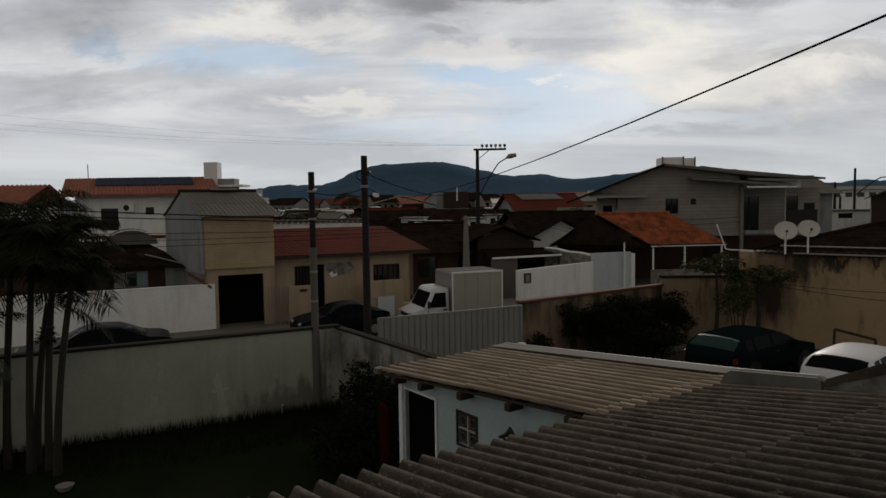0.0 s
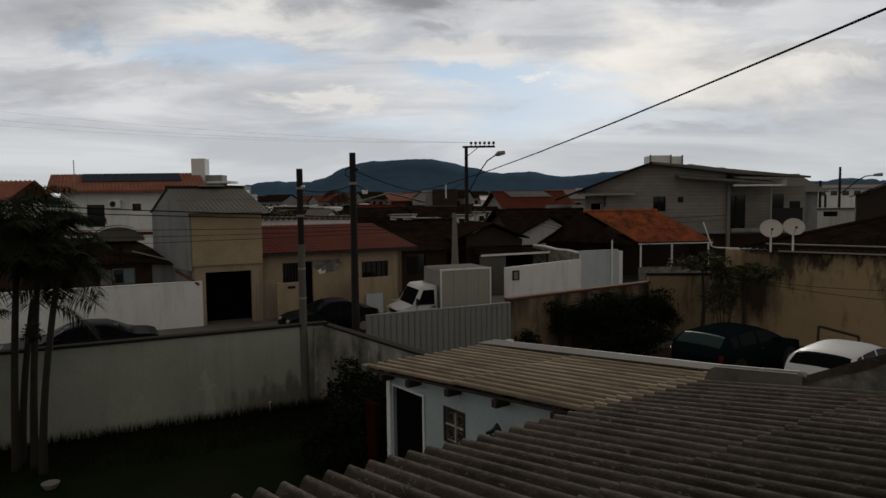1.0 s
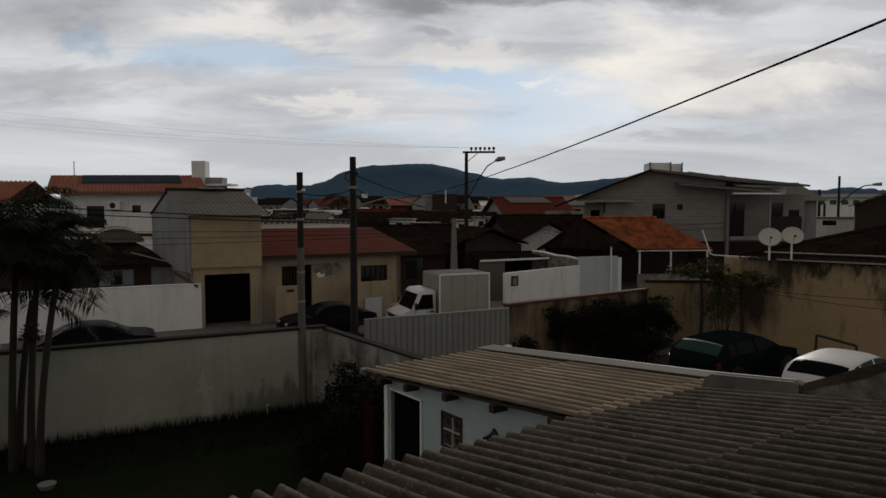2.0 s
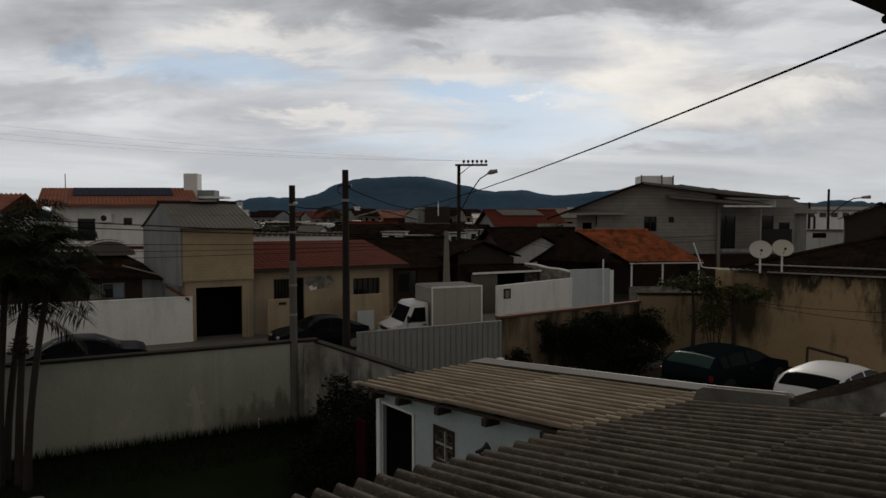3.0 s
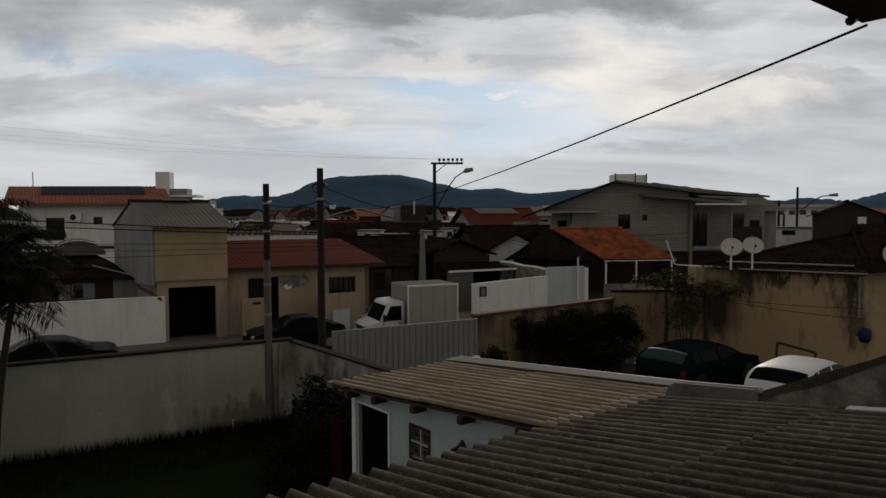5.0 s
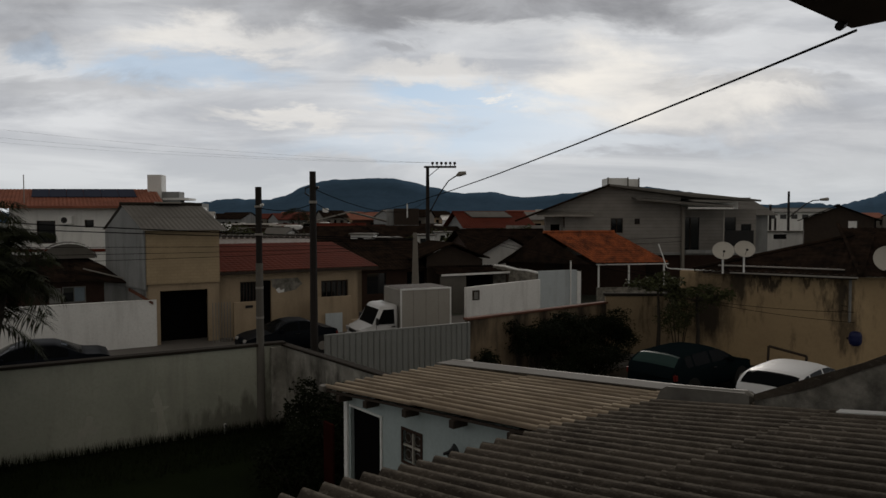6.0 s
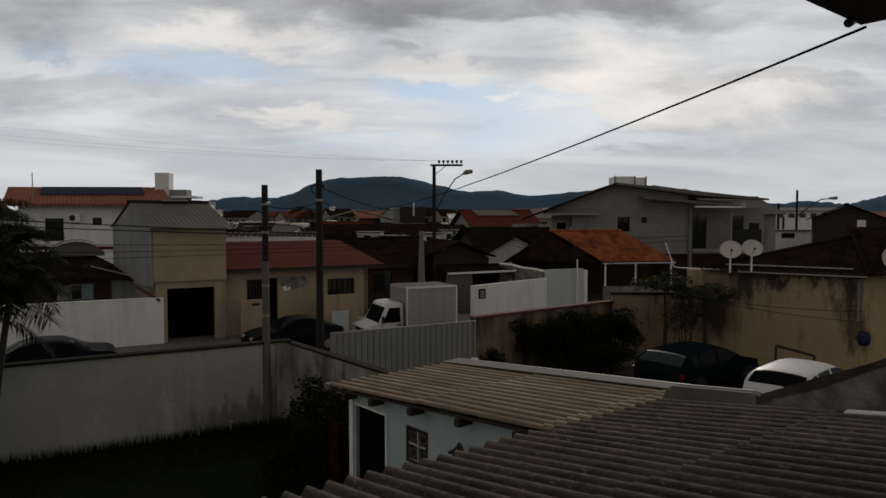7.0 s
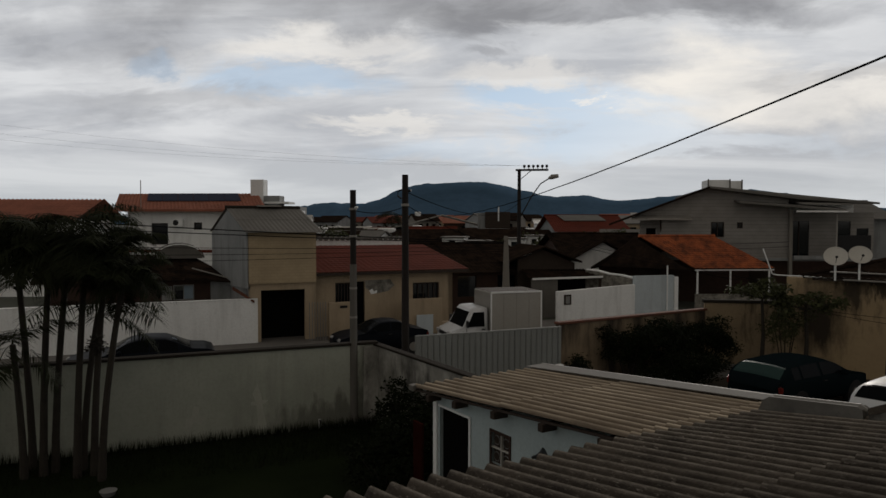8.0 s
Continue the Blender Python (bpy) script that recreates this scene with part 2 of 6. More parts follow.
M = dict(
    # lawn green taken down to near black, the yard's shade in its colour
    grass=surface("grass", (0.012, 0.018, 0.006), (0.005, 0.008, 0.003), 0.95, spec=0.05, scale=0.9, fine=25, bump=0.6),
    soil=surface("soil", (0.06, 0.048, 0.036), (0.03, 0.026, 0.019), 0.95, scale=0.7, fine=20, bump=0.4),
    land=surface("land", (0.07, 0.075, 0.06), (0.04, 0.05, 0.03), 0.95, scale=0.05, fine=3),
    asphalt=surface("asphalt", (0.055, 0.055, 0.055), (0.04, 0.04, 0.04), 0.9, scale=0.6, fine=60),
    paving=surface("paving", (0.16, 0.15, 0.14), (0.10, 0.095, 0.085), 0.9, scale=0.8, fine=30),
    plaster=surface("yard wall plaster", (0.41, 0.425, 0.355), (0.27, 0.29, 0.24), 0.9, scale=0.8, fine=14, streak=(0.20, 0.20, 0.17), streak_amount=0.35, mould_shade=((-.9, .15, 1.7, .45, .55), (-.15, .9, .35, 1.1, .6))),
    plaster_old=surface("weathered plaster", (0.40, 0.39, 0.35), (0.12, 0.115, 0.10), 0.92, scale=1.1, fine=9, amount=0.95, streak=(0.04, 0.037, 0.032), streak_amount=0.85, streak_scale=(2.2, 2.2, 0.9), streak_from=0.50),
    cap=surface("mossy cap", (0.032, 0.027, 0.022), (0.022, 0.02, 0.017), 0.95, spec=0.05, scale=3, fine=30),
    rust_cap=surface("rust red cap", (0.14, 0.055, 0.034), (0.05, 0.03, 0.022), 0.9, scale=2, fine=30),
    white=surface("white render", (0.86, 0.87, 0.86), (0.76, 0.77, 0.76), 0.85, scale=0.7, fine=14, streak=(0.36, 0.355, 0.34), streak_amount=0.25),
    white_blue=surface("pale blue render", (0.54, 0.60, 0.63), (0.44, 0.49, 0.51), 0.85, scale=0.7, fine=14, streak=(0.25, 0.26, 0.27), streak_amount=0.35),
    shed=surface("pale blue shed paint", (0.44, 0.52, 0.53), (0.35, 0.42, 0.43), 0.8, scale=1.2, fine=18, streak=(0.30, 0.33, 0.33), streak_amount=0.3),
    # spots along the wall top join mould with the eave's shade
    beige=surface("stained ochre render", (0.45, 0.335, 0.195), (0.32, 0.235, 0.14), 0.9, scale=0.5, fine=10, streak=(0.07, 0.055, 0.04), streak_amount=0.7, streak_scale=(3.0, 3.0, 0.9), streak_from=0.56, mould_shade=((0.9, 1.7, .75, 1.1, .95), (1.9, 2.7, .40, .6, .9), (2.8, 2.95, .7, .28, .9), (3.9, 3.0, .9, .16, .8), (5.0, 2.4, .35, .9, .9), (5.2, 1.3, .3, .5, .7))),
    ochre=brickwork("sand facing tiles", (0.46, 0.36, 0.23), (0.55, 0.5, 0.45), 0.24, 0.12),
    ochre_plain=surface("sand render", (0.42, 0.33, 0.225), (0.32, 0.25, 0.17), 0.88, scale=0.6, fine=12, streak=(0.16, 0.13, 0.09), streak_amount=0.4),
    siding=brickwork("grey horizontal boards", (0.30, 0.285, 0.265), (0.30, 0.30, 0.30), 40.0, 0.22, depth=0.5),
    grey_render=surface("grey cement render", (0.27, 0.28, 0.28), (0.17, 0.18, 0.18), 0.9, scale=0.8, fine=12, streak=(0.12, 0.12, 0.12)),
    brown=surface("dark brown render", (0.050, 0.028, 0.020), (0.028, 0.018, 0.014), 0.9),
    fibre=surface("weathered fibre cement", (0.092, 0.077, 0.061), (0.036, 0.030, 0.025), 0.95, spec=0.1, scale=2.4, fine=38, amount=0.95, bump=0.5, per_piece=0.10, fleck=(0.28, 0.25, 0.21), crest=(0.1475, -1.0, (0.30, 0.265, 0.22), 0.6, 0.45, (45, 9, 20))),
    # pale crests over a darker base stand in for rib light and shade
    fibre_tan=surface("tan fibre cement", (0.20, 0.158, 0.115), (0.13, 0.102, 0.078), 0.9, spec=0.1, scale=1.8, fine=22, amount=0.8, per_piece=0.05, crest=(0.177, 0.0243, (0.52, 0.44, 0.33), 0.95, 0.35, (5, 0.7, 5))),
    fibre_grey=surface("grey fibre cement", (0.155, 0.148, 0.135), (0.10, 0.095, 0.088), 0.9, scale=1.2, fine=30),
    metal_sheet=surface("aluminium flashing", (0.30, 0.285, 0.26), (0.20, 0.19, 0.17), 0.6, metal=0.2, scale=2, fine=30, amount=0.4),
    gate=surface("grey painted steel", (0.225, 0.235, 0.225), (0.165, 0.17, 0.16), 0.6, metal=0.0, scale=1, fine=20, amount=0.4),
    tile_red=surface("red clay tile", (0.125, 0.031, 0.020), (0.075, 0.021, 0.015), 0.9, spec=0.05, scale=0.8, fine=12, amount=0.5),
    tile_orange=surface("orange clay tile", (0.40, 0.115, 0.042), (0.12, 0.04, 0.022), 0.88, scale=1.9, fine=7, amount=1.0, per_piece=0.1),
    tile_dark=surface("blackened clay tile", (0.030, 0.020, 0.015), (0.009, 0.008, 0.007), 1.0, spec=0.0, scale=1.6, fine=9, amount=0.95),
    wood_dark=surface("dark timber", (0.045, 0.032, 0.024), (0.025, 0.02, 0.016), 0.85, scale=4, fine=50),
    pole_wood=surface("creosoted pole", (0.022, 0.018, 0.016), (0.012, 0.011, 0.01), 0.85, scale=3, fine=40),
    concrete_pale=surface("pale concrete", (0.22, 0.205, 0.18), (0.15, 0.14, 0.125), 0.9, scale=1.5, fine=25, streak=(0.12, 0.115, 0.10)),
    concrete=surface("concrete", (0.15, 0.14, 0.125), (0.10, 0.095, 0.085), 0.9, scale=1.5, fine=25, streak=(0.10, 0.10, 0.09)),
    # near-black colour for the shade inside rooms and openings
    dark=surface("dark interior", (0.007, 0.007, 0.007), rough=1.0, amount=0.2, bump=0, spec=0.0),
    black=surface("black plastic", (0.012, 0.012, 0.013), rough=0.45, amount=0.2, bump=0),
    rubber=surface("tyre rubber", (0.015, 0.015, 0.015), rough=0.8, amount=0.3),
    glass=glassy("dark window glass", (0.010, 0.012, 0.014)),
    glass_green=glassy("green car glass", (0.03, 0.055, 0.052), 0.35, 0.02),
    car_glass=glassy("tinted car glass", (0.006, 0.007, 0.008), 0.15, 0.015),
    car_white=surface("white car paint", (0.64, 0.65, 0.66), (0.58, 0.59, 0.60), 0.35, scale=2, fine=20, amount=0.2, bump=0, spec=0.25),
    car_dark=surface("dark blue car paint", (0.006, 0.008, 0.012), rough=0.4, amount=0.2, bump=0, spec=0.04),
    car_green=surface("dark green car paint", (0.007, 0.012, 0.014), rough=0.7, amount=0.2, bump=0, spec=0.0),
    truck_box=surface("grey white panel", (0.38, 0.365, 0.33), (0.31, 0.295, 0.265), 0.6, scale=0.8, fine=15, amount=0.4),
    red_lens=glassy("red lamp lens", (0.16, 0.012, 0.008), 0.3),
    clear_lens=glassy("clear lamp lens", (0.45, 0.45, 0.45), 0.15),
    bars=surface("grey window bars", (0.25, 0.25, 0.24), rough=0.6),
    solar=glassy("solar glass", (0.050, 0.058, 0.085), 0.5, 0.0),
    tile_clay=surface("pinkish clay tile", (0.31, 0.125, 0.085), (0.20, 0.085, 0.06), 0.9, scale=0.8, fine=9, amount=0.7, spec=0.05),
    curtain=surface("pale blue curtain", (0.30, 0.38, 0.44), (0.22, 0.29, 0.35)),
    dish=surface("dish paint", (0.52, 0.50, 0.45), (0.40, 0.38, 0.34), 0.7, scale=1.5, fine=20, amount=0.4),
    bark=surface("palm bark", (0.04, 0.034, 0.027), (0.022, 0.018, 0.015), 0.95, scale=6, fine=30, bump=0.5),
    frond=surface("palm leaf", (0.020, 0.024, 0.011), (0.013, 0.015, 0.008), 0.8, scale=2, fine=12, spec=0.05),
    # darker copy of the shrub leaf with shade put into its colour
    leaf_shaded=surface("shaded bush leaf", (0.013, 0.017, 0.008), (0.008, 0.011, 0.005), 0.85, scale=1.5, fine=12, spec=0.05),
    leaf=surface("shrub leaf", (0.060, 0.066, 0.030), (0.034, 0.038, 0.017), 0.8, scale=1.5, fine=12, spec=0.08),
    blue=surface("blue plastic", (0.008, 0.014, 0.075), (0.005, 0.009, 0.045), 0.5),
    lime=surface("lime bloom", (0.45, 0.455, 0.39), (0.36, 0.37, 0.31), 0.95, scale=3, fine=20),
    board=surface("faded dark red paint", (0.03, 0.008, 0.006), (0.018, 0.006, 0.005), 0.95, spec=0.0),
    cable=surface("cable sheath", (0.010, 0.010, 0.011), rough=1.0, amount=0.1, bump=0, spec=0.0),
    lead=surface("dull folded sheet", (0.19, 0.18, 0.16), (0.075, 0.07, 0.062), 0.7, scale=2.2, fine=25, amount=0.7, spec=0.15),
    lichen=surface("lichen-spotted cement", (0.30, 0.285, 0.25), (0.10, 0.095, 0.082), 0.95, scale=4, fine=26, amount=1.0, spec=0.05, bump=0.5, streak=(0.035, 0.033, 0.028), streak_amount=0.8, streak_scale=(3.0, 3.0, 1.6), streak_from=0.53),
    # black stain streaks plus the courtyard's shade in a darkened ochre
    beige_dark=surface("blackened ochre render", (0.24, 0.18, 0.115), (0.13, 0.10, 0.07), 0.92, scale=0.6, fine=10, streak=(0.03, 0.024, 0.018), streak_amount=0.95, streak_scale=(1.2, 1.2, 0.3), streak_from=0.38),
    beige_mid=surface("mouldy ochre garden render", (0.33, 0.25, 0.155), (0.20, 0.155, 0.10), 0.92, scale=0.9, fine=10, streak=(0.03, 0.024, 0.018), streak_amount=0.9, streak_scale=(2.4, 2.4, 0.6), streak_from=0.50),
    # forest green shifted to blue: the haze of distance put into the colour
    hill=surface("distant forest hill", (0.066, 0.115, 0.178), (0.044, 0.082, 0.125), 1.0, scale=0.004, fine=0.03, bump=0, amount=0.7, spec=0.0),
)


# ---- mesh helpers ----
def part(name, bm, material, parent=None, label="", smooth=False):
    me = bpy.data.meshes.new(name)
    bmesh.ops.recalc_face_normals(bm, faces=bm.faces[:])
    bm.to_mesh(me)
    bm.free()
    me.materials.append(M[material])
    if smooth:
        me.polygons.foreach_set("use_smooth", [True] * len(me.polygons))
    ob = new(name, me)
    ob.parent = parent
    if label:
        tagged(ob, label)
    return ob


def again(ob, parent, m):
    """The same mesh once more, at the pose m under its parent."""
    o = new(ob.name.split(".")[0], ob.data)
    o.parent, o.matrix_basis = parent, m
    return o


def thing(name, x, y, z=0.0, turn=0.0, label="", category="", group="", kind=""):
    ob = new(name)
    ob.empty_display_size = 0.2
    ob.matrix_basis = pose(x, y, z, 0, 0, turn)
    return tagged(ob, label, category, group, kind)


def solid(bm, pts, vec):
    """A flat outline pushed along vec."""
    v = Vector(vec)
    a = [bm.verts.new(p) for p in pts]
    b = [bm.verts.new(Vector(p) + v) for p in pts]
    n = len(pts)
    bm.faces.new(a)
    bm.faces.new(b[::-1])
    for i in range(n):
        bm.faces.new((a[i], b[i], b[(i + 1) % n], a[(i + 1) % n]))
    return bm


def box(bm, x0, x1, y0, y1, z0, z1):
    return solid(bm, [(x0, y0, z0), (x1, y0, z0), (x1, y1, z0), (x0, y1, z0)], (0, 0, z1 - z0))


def B(*a, bevel=0.0):
    bm = bmesh.new()
    box(bm, *a)
    return soften(bm, bevel)


def soften(bm, w, seg=1):
    if w:
        bmesh.ops.bevel(bm, geom=bm.edges[:], offset=w, segments=seg, affect="EDGES", clamp_overlap=True)
    return bm


def tube(bm, pts, radii, seg=8, ends=True):
    """A round bar along the points."""
    rings = []
    pts = [Vector(p) for p in pts]
    for i, p in enumerate(pts):
        d = (pts[min(i + 1, len(pts) - 1)] - pts[max(i - 1, 0)]).normalized()
        side = d.cross(Vector((0, 0, 1)) if abs(d.z) < 0.95 else Vector((1, 0, 0))).normalized()
        up = side.cross(d)
        r = radii[i] if isinstance(radii, (list, tuple)) else radii
        rings.append([bm.verts.new(p + (side * math.cos(k * math.tau / seg) + up * math.sin(k * math.tau / seg)) * r) for k in range(seg)])
    for a, b in zip(rings, rings[1:]):
        for k in range(seg):
            bm.faces.new((a[k], a[(k + 1) % seg], b[(k + 1) % seg], b[k]))
    if ends:
        bm.faces.new(rings[0][::-1])
        bm.faces.new(rings[-1])
    return bm


def T(pts, radii, seg=8):
    return tube(bmesh.new(), pts, radii, seg)


def wall_open(bm, x0, x1, y0, y1, z0, z1, holes=()):
    """A wall along x with openings (xa, xb, za, zb) right through it."""
    xs = sorted({x0, x1, *[h[0] for h in holes], *[h[1] for h in holes]})
    zs = sorted({z0, z1, *[h[2] for h in holes], *[h[3] for h in holes]})
    for xa, xb in zip(xs, xs[1:]):
        for za, zb in zip(zs, zs[1:]):
            cx, cz = (xa + xb) / 2, (za + zb) / 2
            if not any(h[0] < cx < h[1] and h[2] < cz < h[3] for h in holes):
                box(bm, xa, xb, y0, y1, za, zb)
    bmesh.ops.remove_doubles(bm, verts=bm.verts[:], dist=0.0005)
    return bm


def wavy(bm, O, U, V, lu, lv, wave=0.177, amp=0.025, thick=0.01, rows=1, lap=0.0, per=6, jitter=0.0, phase=0.0):
    """A ribbed sheet or rows of tiles from the corner O: ribs follow V, waves cross U."""
    O, U, V = Vector(O), Vector(U).normalized(), Vector(V).normalized()
    n = U.cross(V).normalized()
    if n.z < 0:
        n = -n
    cols = max(2, int(round(lu / wave * per)))
    lines = []
    for j in range(rows):
        lines += [(j * lv / rows + (0.004 if j else 0), 0.0), ((j + 1) * lv / rows, lap)]

    def sheet_(layer):
        return [[bm.verts.new(O + U * (lu * i / cols) + V * v + n * (amp * math.cos(math.tau * lu * i / cols / wave + phase) + h0 + layer
                 + jitter * noise.noise((lu * i / cols * 0.9 + 3.7 + O.x, v * 0.7 + O.y, 1.3)))) for i in range(cols + 1)] for v, h0 in lines]

    top, low = sheet_(0.0), sheet_(-thick)
    for j in range(len(lines) - 1):
        for i in range(cols):
            bm.faces.new((top[j][i], top[j][i + 1], top[j + 1][i + 1], top[j + 1][i]))
            bm.faces.new((low[j][i], low[j + 1][i], low[j + 1][i + 1], low[j][i + 1]))
        bm.faces.new((top[j][0], top[j + 1][0], low[j + 1][0], low[j][0]))
        bm.faces.new((top[j][-1], low[j][-1], low[j + 1][-1], top[j + 1][-1]))
    for i in range(cols):
        bm.faces.new((top[0][i], low[0][i], low[0][i + 1], top[0][i + 1]))
        bm.faces.new((top[-1][i], top[-1][i + 1], low[-1][i + 1], low[-1][i]))
    return bm


def pitched(bm, pts, t=0.1):
    """A roof plane of four corners, with thickness."""
    n = (Vector(pts[1]) - Vector(pts[0])).cross(Vector(pts[3]) - Vector(pts[0])).normalized()
    if n.z > 0:
        n = -n
    return solid(bm, pts, n * t)


def leaves(bm, centre, radii, count, size, rnd, shape=0.45):
    """A loose crown of small pointed leaves, denser towards the outside."""
    c = Vector(centre)
    for _ in range(count):
        d = Vector((rnd.gauss(0, 1), rnd.gauss(0, 1), rnd.gauss(0, 1))).normalized()
        bumpy = 0.72 + 0.55 * noise.noise(d * 1.9 + c)
        r = rnd.uniform(0.45, 1.0) ** 0.6 * bumpy
        p = c + Vector((d.x * radii[0], d.y * radii[1], d.z * radii[2])) * r
        a = Vector((rnd.uniform(-1, 1), rnd.uniform(-1, 1), rnd.uniform(-0.8, 0.5))).normalized()
        s = a.cross(Vector((rnd.uniform(-1, 1), rnd.uniform(-1, 1), rnd.uniform(-1, 1)))).normalized()
        L = size * rnd.uniform(0.6, 1.3)
        q = [bm.verts.new(p), bm.verts.new(p + a * L * 0.5 + s * L * shape * 0.5), bm.verts.new(p + a * L), bm.verts.new(p + a * L * 0.5 - s * L * shape * 0.5)]
        bm.faces.new(q)
    return bm


# street frame: s along the street, n away across it, from the corner of the yard wall
SX, SY, SA = -3.61, 16.42, 29.0


def st(s, n):
    c, d = math.cos(radians(SA)), math.sin(radians(SA))
    return SX + s * c - n * d, SY + s * d + n * c


def street_thing(name, s, n, **k):
    x, y = st(s, n)
    return thing(name, x, y, 0, SA, **k)


# ---- ground ----
def ground_sheet():
    bm = bmesh.new()
    vs = [bm.verts.new((math.cos(k * math.tau / 48) * 4500, math.sin(k * math.tau / 48) * 4500, 0)) for k in range(48)]
    bm.faces.new(vs)
    tagged(part("ground", bm, "land"), "flat dark earth and scrub between the houses", "ground", kind="structure")


ground_sheet()
road = street_thing("road", 0, 0, label="worn dark asphalt street between the front walls", category="road", kind="structure")
part("carriageway", B(-60, 60, 2.0, 9.2, -0.1, 0.02), "asphalt", road)
pavement = street_thing("pavement", 0, 0, label="grey concrete pavement with a raised kerb", category="pavement", kind="structure")
part("footway", B(-60, 60, 0.36, 1.88, -0.1, 0.13), "paving", pavement)
part("kerb", B(-60, 60, 1.88, 2.0, -0.1, 0.15, bevel=0.01), "concrete", pavement)
part("kerb", B(-60, 60, 9.2, 9.32, -0.1, 0.15, bevel=0.01), "concrete", pavement)
part("footway", B(-60, 60, 9.32, 13.0, -0.1, 0.13), "paving", pavement)
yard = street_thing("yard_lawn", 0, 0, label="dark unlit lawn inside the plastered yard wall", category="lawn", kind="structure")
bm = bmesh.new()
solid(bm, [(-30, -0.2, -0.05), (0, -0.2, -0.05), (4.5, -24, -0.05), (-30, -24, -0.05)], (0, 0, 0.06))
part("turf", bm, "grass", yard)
court = thing("courtyard", 0, 0, label="bare dark earth courtyard where cars are parked", category="courtyard", kind="structure")
part("earth", solid(bmesh.new(), [(-2.9, 16.9, -0.05), (0.9, 19.2, -0.05), (6, 24, -0.05), (9, 24, -0.05), (14, 20.5, -0.05), (18, 10, -0.05), (4, 5, -0.05)], (0, 0, 0.058)), "soil", court)

# ---- yard wall, side wall, gate, courtyard walls ----
w = street_thing("wall_front", 0, 0, label="plastered grey yard wall with a dark mossy cap", category="wall", kind="structure")
part("wall_face", B(-26, 0.0, -0.15, 0.0, 0, 1.94), "plaster", w)
part("coping", B(-26, 0.03, -0.2, 0.05, 1.94, 2.0, bevel=0.008), "cap", w)
part("pier", B(-0.34, 0.02, -0.24, -0.15, 0, 1.9, bevel=0.008), "plaster_old", w)
part("lime_stain", solid(bmesh.new(), [(-2.62, -0.154, 0.14), (-2.9, -0.154, 0.14), (-2.84, -0.154, 0.32), (-2.86, -0.154, 0.7), (-2.95, -0.154, 0.98), (-2.84, -0.154, 1.2), (-2.76, -0.154, 0.95), (-2.7, -0.154, 0.5)], (0, 0.006, 0)), "lime", w)
part("lime_stain", solid(bmesh.new(), [(-2.99, -0.153, 0.72), (-2.86, -0.153, 0.70), (-2.66, -0.153, 0.74), (-2.60, -0.153, 0.80), (-2.78, -0.153, 0.82), (-2.98, -0.153, 0.79)], (0, 0.005, 0)), "lime", w)
part("lime_stain", solid(bmesh.new(), [(-4.42, -0.154, 0.32), (-4.30, -0.154, 0.28), (-4.22, -0.154, 0.46), (-4.06, -0.154, 0.40), (-3.98, -0.154, 0.52), (-4.12, -0.154, 0.60), (-4.10, -0.154, 0.78), (-4.22, -0.154, 0.82), (-4.26, -0.154, 0.62), (-4.38, -0.154, 0.54)], (0, 0.006, 0)), "lime", w)
w = thing("wall_side", -3.61, 16.42, 0, -51.6, "weathered stained side wall between the yards", "wall", kind="structure")
part("wall_face", B(0, 9.0, -0.07, 0.07, 0, 1.90), "plaster_old", w)
part("coping", B(0, 9.0, -0.10, 0.10, 1.90, 1.95, bevel=0.008), "cap", w)

gate = street_thing("driveway_gate", 1.16, 0.27, label="grey ribbed steel sliding driveway gate, closed", category="gate")
part("top_rail", B(0, 4.24, -0.03, 0.03, 1.95, 2.0, bevel=0.006), "gate", gate)
part("bottom_rail", B(0, 4.24, -0.03, 0.03, 0.1, 0.16, bevel=0.006), "gate", gate)
slat = part("slat", solid(bmesh.new(), [(0, -0.012, 0.16), (0.03, -0.03, 0.16), (0.125, -0.03, 0.16), (0.155, -0.012, 0.16), (0.168, 0.012, 0.16), (0, 0.012, 0.16)], (0, 0, 1.79)), "gate", gate)
for k in range(1, 25):
    again(slat, gate, pose(k * 0.1695, 0, 0))
part("gate_post", B(4.26, 4.34, -0.05, 0.05, 0, 2.0, bevel=0.008), "gate", gate)
box_ = street_thing("motor_box", 5.28, -0.05, label="small white gate motor box on a stub post", category="box")
part("casing", B(-0.09, 0.09, -0.09, 0.09, 0.72, 1.0, bevel=0.015), "white", box_)
part("stub", B(-0.05, 0.05, -0.05, 0.05, 0, 0.72), "concrete", box_)

w = thing("wall_courtyard", 1.02, 20.15, 0, 37.5, "old ochre courtyard wall with a rust red coping", "wall", kind="structure")
part("wall_face", B(0, 6.5, -0.08, 0.08, 0, 1.93), "beige_dark", w)
part("coping", B(-0.02, 6.5, -0.13, 0.13, 1.93, 2.0, bevel=0.01), "rust_cap", w)
w = thing("wall_garden", 6.17, 24.1, 0, -1.0, "stained ochre garden wall with a dark coping", "wall", kind="structure")
part("wall_face", B(0, 2.7, -0.1, 0.1, 0, 2.2), "beige_mid", w)
part("coping", B(-0.05, 2.75, -0.14, 0.14, 2.2, 2.3, bevel=0.01), "cap", w)

